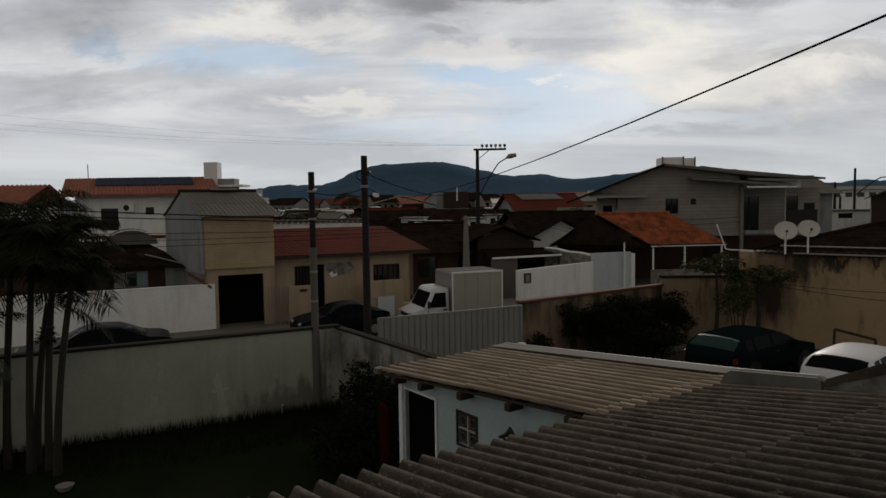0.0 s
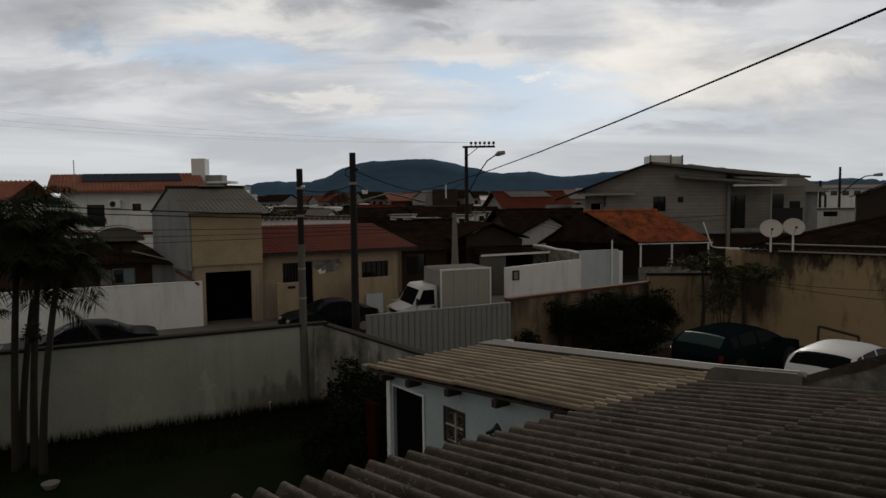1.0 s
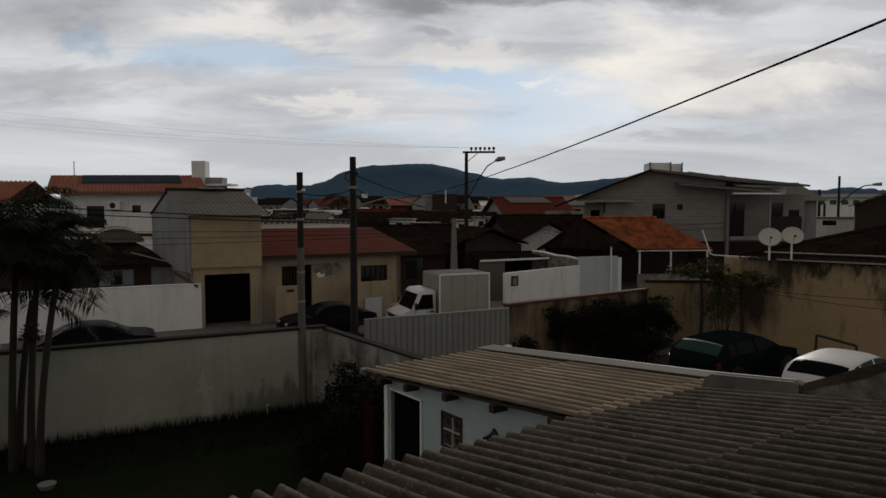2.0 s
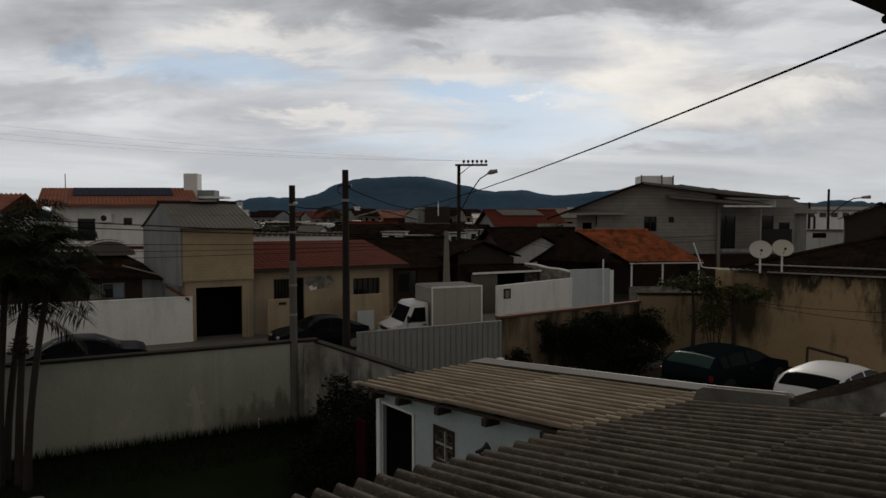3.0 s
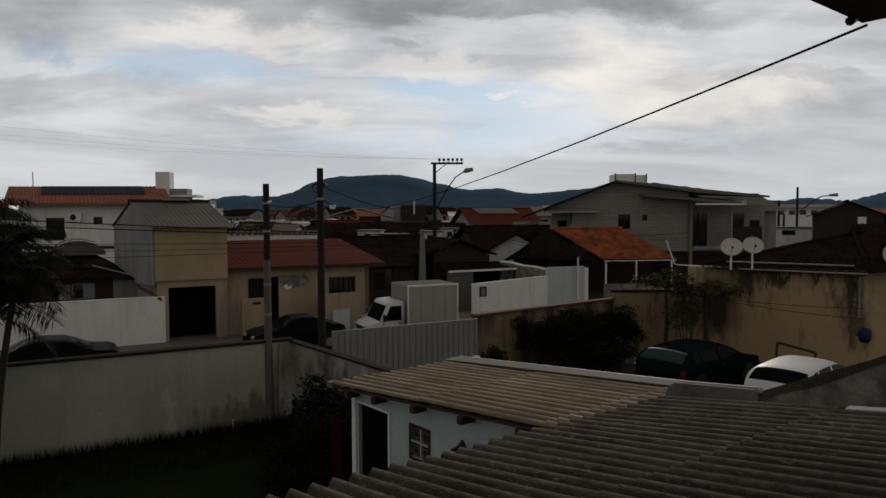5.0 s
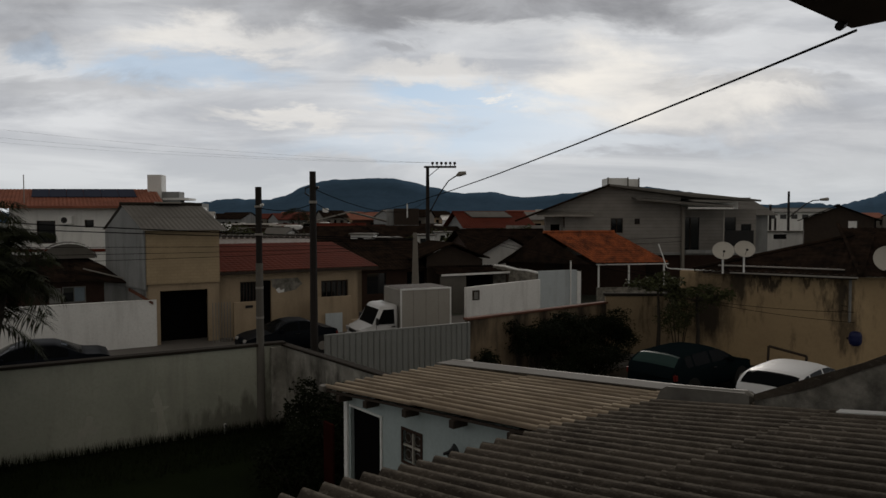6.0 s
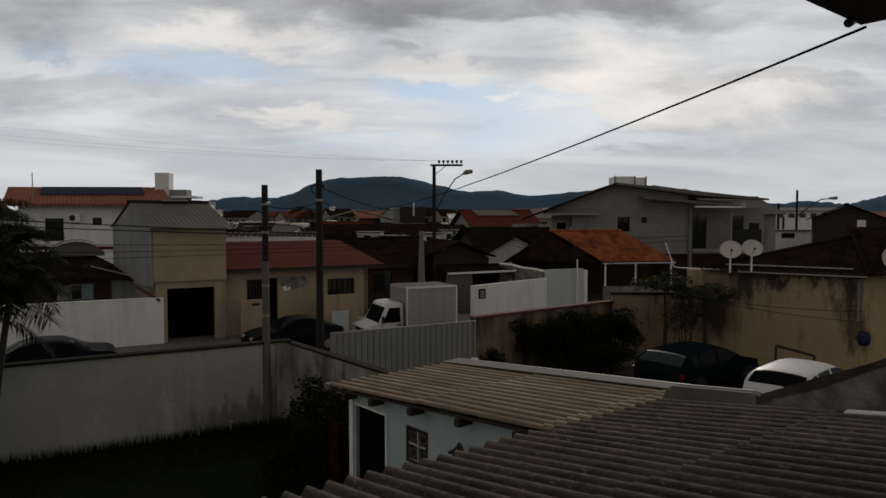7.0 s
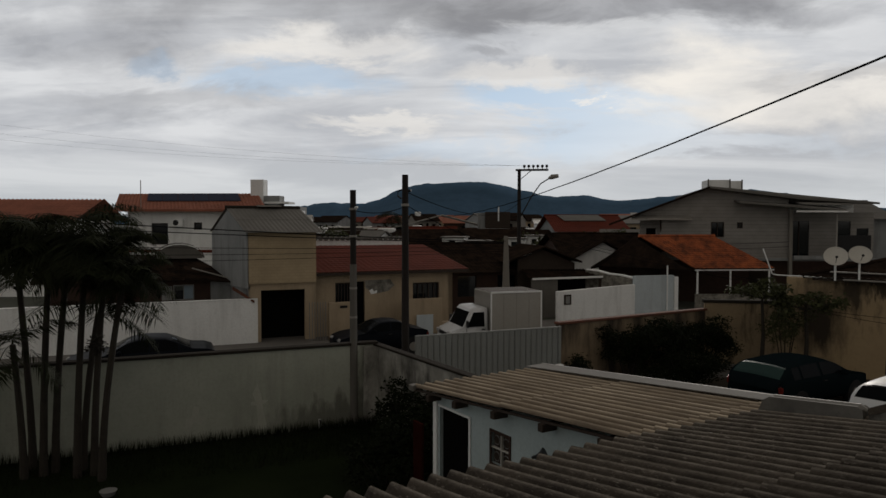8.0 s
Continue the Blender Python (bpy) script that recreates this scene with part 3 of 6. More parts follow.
# ---- the low ochre house beside the courtyard ----
def ochre_house():
    # long stained wall along local x, from its far corner towards the viewer
    h = thing("low_house", 8.83, 24.11, 0, -37.3, "low ochre house with black-stained render and dark tiled roof", "house")
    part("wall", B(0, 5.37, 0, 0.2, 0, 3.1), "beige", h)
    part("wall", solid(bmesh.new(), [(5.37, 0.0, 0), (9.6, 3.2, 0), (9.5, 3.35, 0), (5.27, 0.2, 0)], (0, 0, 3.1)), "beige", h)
    part("downpipe", T([(5.25, -0.05, 1.7), (5.25, -0.05, 3.05)], 0.04), "bars", h)
    part("fascia", B(0.9, 5.45, -0.4, -0.34, 3.06, 3.2, bevel=0.005), "wood_dark", h)
    part("ridge_flashing", B(1.35, 5.1, -0.2, -0.12, 3.32, 3.36, bevel=0.008), "metal_sheet", h)
    part("gutter", B(1.8, 5.5, -0.5, -0.4, 3.1, 3.15, bevel=0.01), "metal_sheet", h)
    # hipped roof: front slope with laid tiles, side slope
    bm = bmesh.new()
    wavy(bm, (0.6, -0.45, 3.18), (1, 0, 0), (0.0, 5.0, 1.5), 5.0, 5.2, 0.22, 0.014, 0.02, rows=14, lap=-0.008, per=4)
    bmesh.ops.bisect_plane(bm, geom=bm.verts[:] + bm.edges[:] + bm.faces[:], plane_co=(0.6, -0.45, 3.2), plane_no=(1.0, -1.15, 0), clear_inner=True)
    part("roof", bm, "tile_dark", h)
    bm = bmesh.new()
    wavy(bm, (5.55, -0.45, 3.18), (0.8, 0.6, 0), (-0.9, 4.0, 1.22), 6.5, 5.0, 0.22, 0.014, 0.02, rows=14, lap=-0.008, per=4)
    part("roof", bm, "tile_dark", h)
    part("roof", pitched(bmesh.new(), [(0.6, -0.4, 3.2), (0.6, 7.0, 3.2), (4.6, 7.0, 4.2), (4.6, 3.1, 4.2)], 0.1), "tile_dark", h)
    for k in range(12):
        f = k / 11
        part("ridge_tile", T([(5.55 - 0.9 * f * 1.2, -0.45 + 4.6 * f, 3.21 + 1.38 * f), (5.55 - 0.9 * (f + 0.1) * 1.2, -0.45 + 4.6 * (f + 0.1), 3.22 + 1.38 * (f + 0.1))], [0.07, 0.06], 7), "tile_dark", h)
        part("ridge_tile", T([(0.6 + 4.0 * f, -0.45 + 3.48 * f, 3.21 + 1.04 * f), (0.6 + 4.0 * (f + .1), -0.45 + 3.48 * (f + .1), 3.22 + 1.04 * (f + .1))], [0.07, 0.06], 7), "tile_dark", h)
    return h


ochre_house()
tub = thing("blue_drum", 12.86, 20.40, 0, 0, "blue plastic drum hanging on the stained house wall", "drum")
part("drum_body", soften(T([(0, 0, 1.06), (0, 0, 1.12), (0, 0, 1.22), (0, 0, 1.38), (0, 0, 1.47), (0, 0, 1.5)], [0.10, 0.16, 0.185, 0.18, 0.14, 0.06], 16), 0), "blue", tub, smooth=False)
part("bracket", B(-0.03, 0.03, 0.12, 0.4, 1.2, 1.26), "wood_dark", tub)


def dish(x, y, z, turn, tilt, r, group):
    d = thing("satellite_dish", x, y, z, turn, "pale round satellite dish on a thin white mast", "satellite dish", group)
    bm = bmesh.new()
    rings = []
    for k in range(6):
        rr = r * k / 5
        rings.append([Vector((math.cos(a * math.tau / 28) * rr, (rr / r) ** 2 * -0.22 * r, math.sin(a * math.tau / 28) * rr)) for a in range(28)])
    for side in (0, 0.015):
        prev = None
        for ring in rings:
            cur = [bm.verts.new(v + Vector((0, side, 0))) for v in ring]
            if prev:
                for a in range(28):
                    bm.faces.new((prev[a], prev[(a + 1) % 28], cur[(a + 1) % 28], cur[a]))
            prev = cur
    bmesh.ops.remove_doubles(bm, verts=bm.verts[:], dist=0.0005)
    bmesh.ops.rotate(bm, verts=bm.verts[:], cent=(0, 0, 0), matrix=Matrix.Rotation(radians(tilt), 3, "X"))
    part("reflector", bm, "dish", d, smooth=True)
    part("mast", T([(0, 0.08, -z + 3.15), (0, 0.08, 0.05)], 0.03), "white", d)
    part("feed_arm", T([(0, 0.0, -r * 0.7), (0, -0.45, 0.02)], 0.012), "metal_sheet", d)
    part("feed_horn", T([(0, -0.42, 0.02), (0, -0.52, 0.03)], [0.03, 0.04]), "black", d)
    return d


dish(9.42, 21.9, 3.87, -20, -34, 0.33, "dishes on the low house")
dish(10.30, 22.3, 3.90, -16, -36, 0.32, "dishes on the low house")
dish(14.2, 21.0, 3.65, -20, -20, 0.42, "dishes on the low house")
pipe = thing("guttered_pipe", 8.3, 24.0, 0, 0, "thin white pipe bent along the wall top", "pipe")
part("run", T([(-0.35, -0.2, 4.05), (-0.05, -0.2, 3.22), (0.1, -0.2, 3.18), (1.8, -1.3, 3.16)], 0.022, 6), "white", pipe)


# ---- shed with the tan ribbed roof, next to the near roof ----
SHED_A, SHED_G = 39.0, 0.083


def garden_shed():
    # local x along the low end, local y away; the roof rises towards the viewer (-y)
    h = thing("garden_shed", -1.58, 10.18, 0, SHED_A, "pale blue shed with a tan ribbed roof", "shed")
    L_, W_ = 6.2, 2.52
    zt = lambda y: 2.36 + SHED_G * -y
    # rake wall with door and window, facing the yard
    x0 = 0.16
    bm = bmesh.new()
    # wall along y: build along x then turn
    wall_open(bm, 0.0, 5.6, 0, 0.12, 0, 2.28, [(0.12, 0.90, 0, 2.17), (1.42, 1.80, 1.72, 2.13)])
    bmesh.ops.rotate(bm, verts=bm.verts[:], cent=(0, 0, 0), matrix=Matrix.Rotation(radians(-90), 3, "Z"))
    bmesh.ops.translate(bm, verts=bm.verts[:], vec=(x0, -0.30, 0))
    part("wall", bm, "shed", h)
    part("wall", solid(bmesh.new(), [(x0, -0.3, 2.28), (x0, -5.9, 2.28), (x0, -5.9, 2.78), (x0, -0.3, 2.33)], (0.12, 0, 0)), "shed", h)
    part("wall", B(x0 + 0.12, W_ - 0.1, -0.42, -0.3, 0, 2.28), "shed", h)
    part("wall", B(W_ - 0.22, W_ - 0.1, -5.9, -0.42, 0, 2.3), "shed", h)
    part("corner_post", B(x0 - 0.03, x0 + 0.09, -0.37, -0.27, 0, 2.3, bevel=0.006), "white", h)
    part("door_frame", B(x0 - 0.02, x0 + 0.1, -1.24, -1.20, 0, 2.19), "white", h)
    part("door_frame", B(x0 - 0.02, x0 + 0.1, -1.24, -0.40, 2.17, 2.20), "white", h)
    # black panel added in the doorway to give its dark inside
    part("door", B(x0 + 0.06, x0 + 0.1, -1.20, -0.42, 0.02, 2.17), "dark", h, "black panel filling the dark open shed doorway")
    part("inner_floor", B(x0, W_ - 0.2, -5.8, -0.45, 0.02, 0.06), "soil", h)
    # window with rusty frame and pale crossbars
    ya, yb, za, zb = -2.10, -1.72, 1.72, 2.13
    win = part("window", B(x0 + 0.04, x0 + 0.07, ya, yb, za, zb), "wood_dark", h, "brown lattice window with pale bars")
    part("glazing_bar", B(x0 - 0.008, x0 + 0.03, ya + .16, ya + .178, za, zb), "dish", win, "pale painted upright bar")
    part("glazing_bar", B(x0 - 0.006, x0 + 0.028, ya, yb, za + .205, za + .222), "dish", win, "pale painted cross bar")
    for cy in (ya + .08, yb - .10):
        for cz in (za + .10, zb - .09):
            part("lattice_ring", T([(x0 + .01, cy + .062 * math.cos(a * math.tau / 10), cz + .062 * math.sin(a * math.tau / 10)) for a in range(11)], .004, 5), "bars", win)
    for (y2, y3, z2, z3) in ((ya - .035, yb + .035, za - .035, za), (ya - .035, yb + .035, zb, zb + .035), (ya - .035, ya, za, zb), (yb, yb + .035, za, zb)):
        part("window_frame", B(x0 - 0.015, x0 + 0.1, y2, y3, z2, z3), "brown", win)
    # rafters through the rake wall
    for y in (-0.42, -1.12, -2.02, -2.95, -3.9):
        part("rafter_end", B(-0.06, 0.34, y - 0.045, y + 0.045, zt(y) - 0.13, zt(y) - 0.035, bevel=0.005), "wood_dark", h)
    part("eave_board", solid(bmesh.new(), [(-0.02, 0.0, zt(0) - 0.03), (-0.02, -L_, zt(-L_) - 0.03), (-0.02, -L_, zt(-L_) + 0.0), (-0.02, 0.0, zt(0) + 0.0)], (0.03, 0, 0)), "wood_dark", h)
    part("gutter_end", B(-0.07, 0.06, -0.02, 0.12, 2.33, 2.42, bevel=0.01), "lead", h)
    # ribbed sheets, two rows of three
    for col in range(3):
        a = col * 0.885 - 0.02
        wide = 0.885 if col < 2 else W_ - a
        for row in range(3):
            bm = bmesh.new()
            y0 = -row * 2.15 - 0.0
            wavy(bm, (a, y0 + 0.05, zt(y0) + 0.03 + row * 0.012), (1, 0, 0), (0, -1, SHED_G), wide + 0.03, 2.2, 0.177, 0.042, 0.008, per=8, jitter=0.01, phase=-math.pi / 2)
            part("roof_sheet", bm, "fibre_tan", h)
    # apron and flashing on the far side
    part("apron", solid(bmesh.new(), [(W_ - 0.34, 0.06, zt(0) + 0.088), (W_ - 0.34, -4.36, zt(-4.36) + 0.112), (W_ - 0.02, -4.36, zt(-4.36) + 0.116), (W_ - 0.02, 0.06, zt(0) + 0.092)], (0, 0, 0.01)), "fibre_grey", h)
    part("flashing", solid(bmesh.new(), [(W_ - 0.03, 0.05, zt(0) + 0.01), (W_ - 0.03, -4.35, zt(-4.35) + 0.01), (W_ - 0.03, -4.35, zt(-4.35) + 0.09), (W_ - 0.03, 0.05, zt(0) + 0.08)], (0.07, 0, 0)), "lead", h)
    part("flashing_edge", T([(W_ + .02, 0.06, zt(0) + .085), (W_ + .02, -4.36, zt(-4.36) + .095)], .028, 6), "metal_sheet", h)
    # horn on the wall
    horn = thing("horn_lamp", *[(h.matrix_basis @ Vector((x0 - 0.02, -2.9, 0)))[i] for i in (0, 1)], 2.16, SHED_A, "black horn floodlight fixed to the shed wall", "floodlight")
    part("arm", T([(0.02, 0.08, -0.11), (-0.11, 0.08, -0.08), (-0.20, 0.03, 0.0)], 0.016), "black", horn)
    part("horn", T([(-0.22, 0.06, -0.01), (-0.19, 0.0, 0.02), (-0.17, -0.03, 0.04), (-0.14, -0.07, 0.07)], [0.018, 0.024, 0.036, 0.066], 14), "black", horn)
    return h


garden_shed()

# ---- near grey ribbed roof ----
NEAR_A, NEAR_G = 35.7, 0.16


def near_roof():
    h = thing("annex", -0.91, 4.11, 0, NEAR_A, "low annex under a weathered ribbed fibre cement roof", "building")
    x0, x1, y1 = -1.0, 3.84, -4.6
    z = lambda y: 3.17 - NEAR_G * y
    part("wall", B(x0 + 0.3, x1 - 0.1, -0.75, -0.6, 0, 3.12), "plaster_old", h)
    part("wall", B(x1 - 0.12, x1 - 0.0, -4.6, -0.6, 0, 3.1), "plaster_old", h)
    part("wall", B(x0 + 0.3, x0 + 0.42, -4.6, -0.75, 0, 3.1), "plaster_old", h)
    for y in (-0.35, -1.5, -2.6, -3.7):
        part("purlin", B(x0 + 0.1, x1 - 0.05, y - 0.04, y + 0.04, z(y) - 0.14, z(y) - 0.035), "wood_dark", h)
    cols = [(x0 + 0.885 * k, min(0.885, x1 - x0 - 0.885 * k)) for k in range(6) if x1 - x0 - 0.885 * k > 0.05]
    for k, (a, wide) in enumerate(cols):
        for row in range(3):
            y0 = -row * 1.6
            bm = bmesh.new()
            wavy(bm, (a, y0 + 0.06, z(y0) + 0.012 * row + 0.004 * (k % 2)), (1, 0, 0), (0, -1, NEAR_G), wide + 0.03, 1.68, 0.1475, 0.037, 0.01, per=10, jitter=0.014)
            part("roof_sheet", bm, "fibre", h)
    cap = None
    for y in (-0.35, -1.5, -2.6, -3.7):
        for k in range(1, 32, 3):
            m = pose(x0 + 0.1475 * k, y, z(y) + 0.030, math.degrees(math.atan(-NEAR_G)))
            if cap is None:
                cap = part("fixing_cap", T([(0, 0, -0.004), (0, 0, 0.008), (0, 0, 0.014)], [0.012, 0.011, 0.005], 8), "metal_sheet", h)
                cap.matrix_basis = m
            else:
                again(cap, h, m)
    # parapet along the far side: folded flashing first, then a rising weathered wall
    part("flashing", solid(bmesh.new(), [(x1 - 0.02, 0.10, 3.14), (x1 - 0.02, -0.86, 3.28), (x1 - 0.02, -0.84, 3.41), (x1 - 0.02, -0.80, 3.43), (x1 - 0.02, -0.04, 3.34), (x1 - 0.02, 0.03, 3.30)], (0.12, 0, 0)), "lead", h)
    part("flashing_edge", T([(x1 + .04, 0.02, 3.30), (x1 + .04, -0.05, 3.34), (x1 + .04, -0.80, 3.43), (x1 + .04, -0.85, 3.40)], .018, 6), "metal_sheet", h)
    part("parapet", solid(bmesh.new(), [(x1, -0.88, 3.1), (x1, -4.6, 3.1), (x1, -4.6, 4.2), (x1, -2.35, 4.2), (x1, -1.7, 3.83), (x1, -1.3, 3.64), (x1, -0.88, 3.43)], (0.16, 0, 0)), "lichen", h)
    tops = [(-0.88, 3.43), (-1.3, 3.64), (-1.7, 3.83), (-2.35, 4.2), (-4.6, 4.2)]
    part("mossy_top", solid(bmesh.new(), [(x1 - .008, y, v + .006) for y, v in tops] + [(x1 - .008, y, v - (.05 + .035 * (k % 2))) for k, (y, v) in enumerate(tops)][::-1], (.176, 0, 0)), "fibre", h, "dark mossy top edge")
    part("apron", solid(bmesh.new(), [(x1 - 0.22, -1.62, z(-1.62) + .045), (x1 - 0.22, -4.6, z(-4.6) + .045), (x1 - 0.22, -4.6, z(-4.6) + .062), (x1 - 0.22, -1.62, z(-1.62) + .062)], (0.07, 0, 0.01)), "white", h, "white painted sheet strip")
    return h


near_roof()


# ---- the viewer's own house: wall behind and the eave corner overhead ----
def own_house():
    h = thing("own_house", 2.74, 4.44, 0, 0, "dark timber eave corner of the viewer's own house", "house")
    # eave corner at the origin; one edge runs back over the viewer, the other to the right
    z = 6.14
    low = [(0, 0, z), (-4.2, -3.32, z), (-2.4, -6.2, z), (4.5, -6.2, z), (4.5, -5.9, z)]
    part("soffit", solid(bmesh.new(), low, (0, 0, 0.05)), "wood_dark", h)
    part("roof", solid(bmesh.new(), [(0.0, 0.04, z + 0.05), (-4.25, -3.30, z + 0.05), (-2.45, -6.25, z + 0.05), (4.55, -6.25, z + 0.05), (4.55, -5.9, z + 0.05)], (0, 0, 0.14)), "tile_dark", h)
    part("wall", solid(bmesh.new(), [(-4.4, -5.6, 0), (4.4, -6.4, 0), (4.4, -6.6, 0), (-4.4, -5.8, 0)], (0, 0, 6.1)), "white", h)
    part("hook", T([(-0.13, -0.12, z - 0.005), (-0.17, -0.15, z - 0.03)], 0.03), "black", h)
    return h


own_house()


# ---- vehicles ----
SHAPES = {
    "sedan": dict(top=[(0, .46), (.02, .55), (.12, .63), (.27, .69), (.33, .80), (.40, .92), (.47, .985), (.56, 1.0), (.66, .98), (.73, .90), (.80, .78), (.84, .735), (.93, .71), (.98, .66), (1, .55)],
                  front=(.275, .435), rear=(.695, .82), sides=((.35, .545), (.57, .735)), belt=.68),
    "hatch": dict(top=[(0, .46), (.02, .55), (.10, .62), (.24, .67), (.31, .80), (.38, .92), (.45, .98), (.56, 1.0), (.70, .99), (.83, .965), (.895, .92), (.95, .79), (.985, .66), (1, .54)],
                  front=(.255, .425), rear=(.875, .962), sides=((.335, .55), (.575, .76), (.78, .855)), belt=.665),
}


def along(table, x):
    for (x0, v0), (x1, v1) in zip(table, table[1:]):
        if x <= x1:
            f = (x - x0) / (x1 - x0)
            return v0 + (v1 - v0) * f
    return table[-1][1]


def car(name, x, y, turn, paint, glass, length, width, height, style, label, category="car"):
    """A car along local x, nose at -x: cross-sections set along its length; the panes follow the same skin."""
    c = thing(name, x, y, 0.02, turn, label, category)
    sh = SHAPES[style]
    L, H, W = length, height, width / 2
    belt = sh["belt"]
    marks = {0.0, 1.0, *[v for v, _ in sh["top"]], *sh["front"], *sh["rear"], *[v for s in sh["sides"] for v in s]}
    xs = sorted(marks | {k / 26 for k in range(27)})

    def section(u, grow=0.0):
        end = min(u, 1 - u)
        w = (W + grow) * (1 - .16 * max(0, 1 - end / .10) ** 2)
        t = along(sh["top"], u)
        bl = min(belt, t - .02)
        low = .20 + .07 * max(0, 1 - end / .05)
        up = t - bl
        wr = w * (1 - .26 * min(1, up / .33))
        pts = [(w * .90, low), (w * .985, low + .08), (w, (low + bl) / 2), (w * .985, bl - .03), (w * .955, bl)]
        for f in (.12, .5, .86):
            pts.append((w * .955 + (wr - w * .955) * f, bl + up * f * .96))
        pts += [(wr * .90, t - .028 * min(1, up / .2)), (wr * .62, t - .008), (wr * .3, t), (0, t + .002)]
        ring = [Vector(((u - .5) * L, -yy, z * H + grow * .8)) for yy, z in pts]
        return ring + [Vector((v.x, -v.y, v.z)) for v in ring[-2::-1]]

    bm = bmesh.new()
    rows = [[bm.verts.new(v) for v in section(u)] for u in xs]
    n = len(rows[0])
    for A, Bc in zip(rows, rows[1:]):
        for j in range(n - 1):
            bm.faces.new((A[j], A[j + 1], Bc[j + 1], Bc[j]))
        bm.faces.new((A[-1], A[0], Bc[0], Bc[-1]))
    bm.faces.new(rows[0])
    bm.faces.new(rows[-1][::-1])
    part("body", bm, paint, c, smooth=True)

    def pane(nm, u0, u1, j0, j1):
        bm = bmesh.new()
        us = [u for u in xs if u0 - 1e-6 <= u <= u1 + 1e-6]
        outer, inner = ([[bm.verts.new(v) for v in section(u, g)[j0:j1 + 1]] for u in us] for g in (.005, -.006))
        m = j1 - j0
        for side in (outer, inner):
            for A, Bc in zip(side, side[1:]):
                for j in range(m):
                    bm.faces.new((A[j], A[j + 1], Bc[j + 1], Bc[j]))
        for A, Bc in zip(zip(outer, outer[1:]), zip(inner, inner[1:])):
            for j in (0, m):
                bm.faces.new((A[0][j], A[1][j], Bc[1][j], Bc[0][j]))
        for k in (0, -1):
            for j in range(m):
                bm.faces.new((outer[k][j], outer[k][j + 1], inner[k][j + 1], inner[k][j]))
        part(nm, bm, "car_glass" if nm == "side_window" else glass, c, smooth=False)

    mid = (n - 1) // 2
    pane("windscreen", *sh["front"], mid - 3, mid + 3)
    pane("rear_window", *sh["rear"], mid - 3, mid + 3)
    for u0, u1 in sh["sides"]:
        pane("side_window", u0, u1, 5, 7)
        pane("side_window", u0, u1, n - 8, n - 6)
    for sy in (-1, 1):
        mx = (sh["sides"][0][0] - .5) * L
        part("mirror", soften(B(mx - .02, mx + .1, min(sy * W * .94, sy * (W + .15)), max(sy * W * .94, sy * (W + .15)), belt * H, belt * H + .13), 0.03, 2), paint, c)
        for wx in (.19, .80):
            arch = part("wheel_arch", T([((wx - .5) * L, sy * (W - .06), .30), ((wx - .5) * L, sy * (W + .004), .30)], .36, 24), "rubber", c)
            tyre = part("wheel", T([((wx - .5) * L, sy * (W - .19), .29), ((wx - .5) * L, sy * (W + .012), .29)], .30, 22), "rubber", c)
            part("rim", T([((wx - .5) * L, sy * (W - .02), .29), ((wx - .5) * L, sy * (W + .02), .29)], [.19, .16], 14), "metal_sheet", tyre)
        part("headlight", soften(B(-.497 * L, -.455 * L, min(sy * (W - .46), sy * (W - .15)), max(sy * (W - .46), sy * (W - .15)), .44 * H, .545 * H), 0.03, 2), "clear_lens", c)
        part("tail_light", soften(B(.455 * L, .492 * L, min(sy * (W - .19), sy * (W - .06)), max(sy * (W - .19), sy * (W - .06)), .47 * H, .62 * H), 0.03, 2), "red_lens", c)
        part("door_handle", B(.02 * L, .06 * L, min(sy * (W * .97), sy * (W + .012)), max(sy * (W * .97), sy * (W + .012)), (belt - .07) * H, (belt - .045) * H), "black", c)
    part("number_plate", B(.5 * L, .5 * L + .012, -.2, .2, .33 * H, .40 * H), "bars", c, "plain grey number plate")
    part("bumper", soften(B(.455 * L, .5 * L + .03, -W * .84, W * .84, .20 * H, .32 * H), 0.05, 3), paint, c)
    part("bumper", soften(B(-.5 * L - .03, -.455 * L, -W * .84, W * .84, .20 * H, .32 * H), 0.05, 3), paint, c)
    return c


car("parked_sedan", *st(2.68, 8.4), 32, "car_dark", "car_glass", 3.5, 1.55, 1.29, "sedan", "dark blue sedan parked along the street")
car("parked_sedan", -11.65, 19.7, 29, "car_dark", "car_glass", 4.3, 1.72, 1.42, "sedan", "black sedan parked behind the yard wall")
car("parked_hatchback", 7.45, 19.35, 217, "car_green", "glass_green", 4.0, 1.68, 1.33, "hatch", "dark green hatchback with green glass in the courtyard")
car("parked_hatchback", 9.1, 16.7, 221, "car_white", "car_glass", 3.75, 1.62, 1.38, "hatch", "white compact hatchback parked in the courtyard")


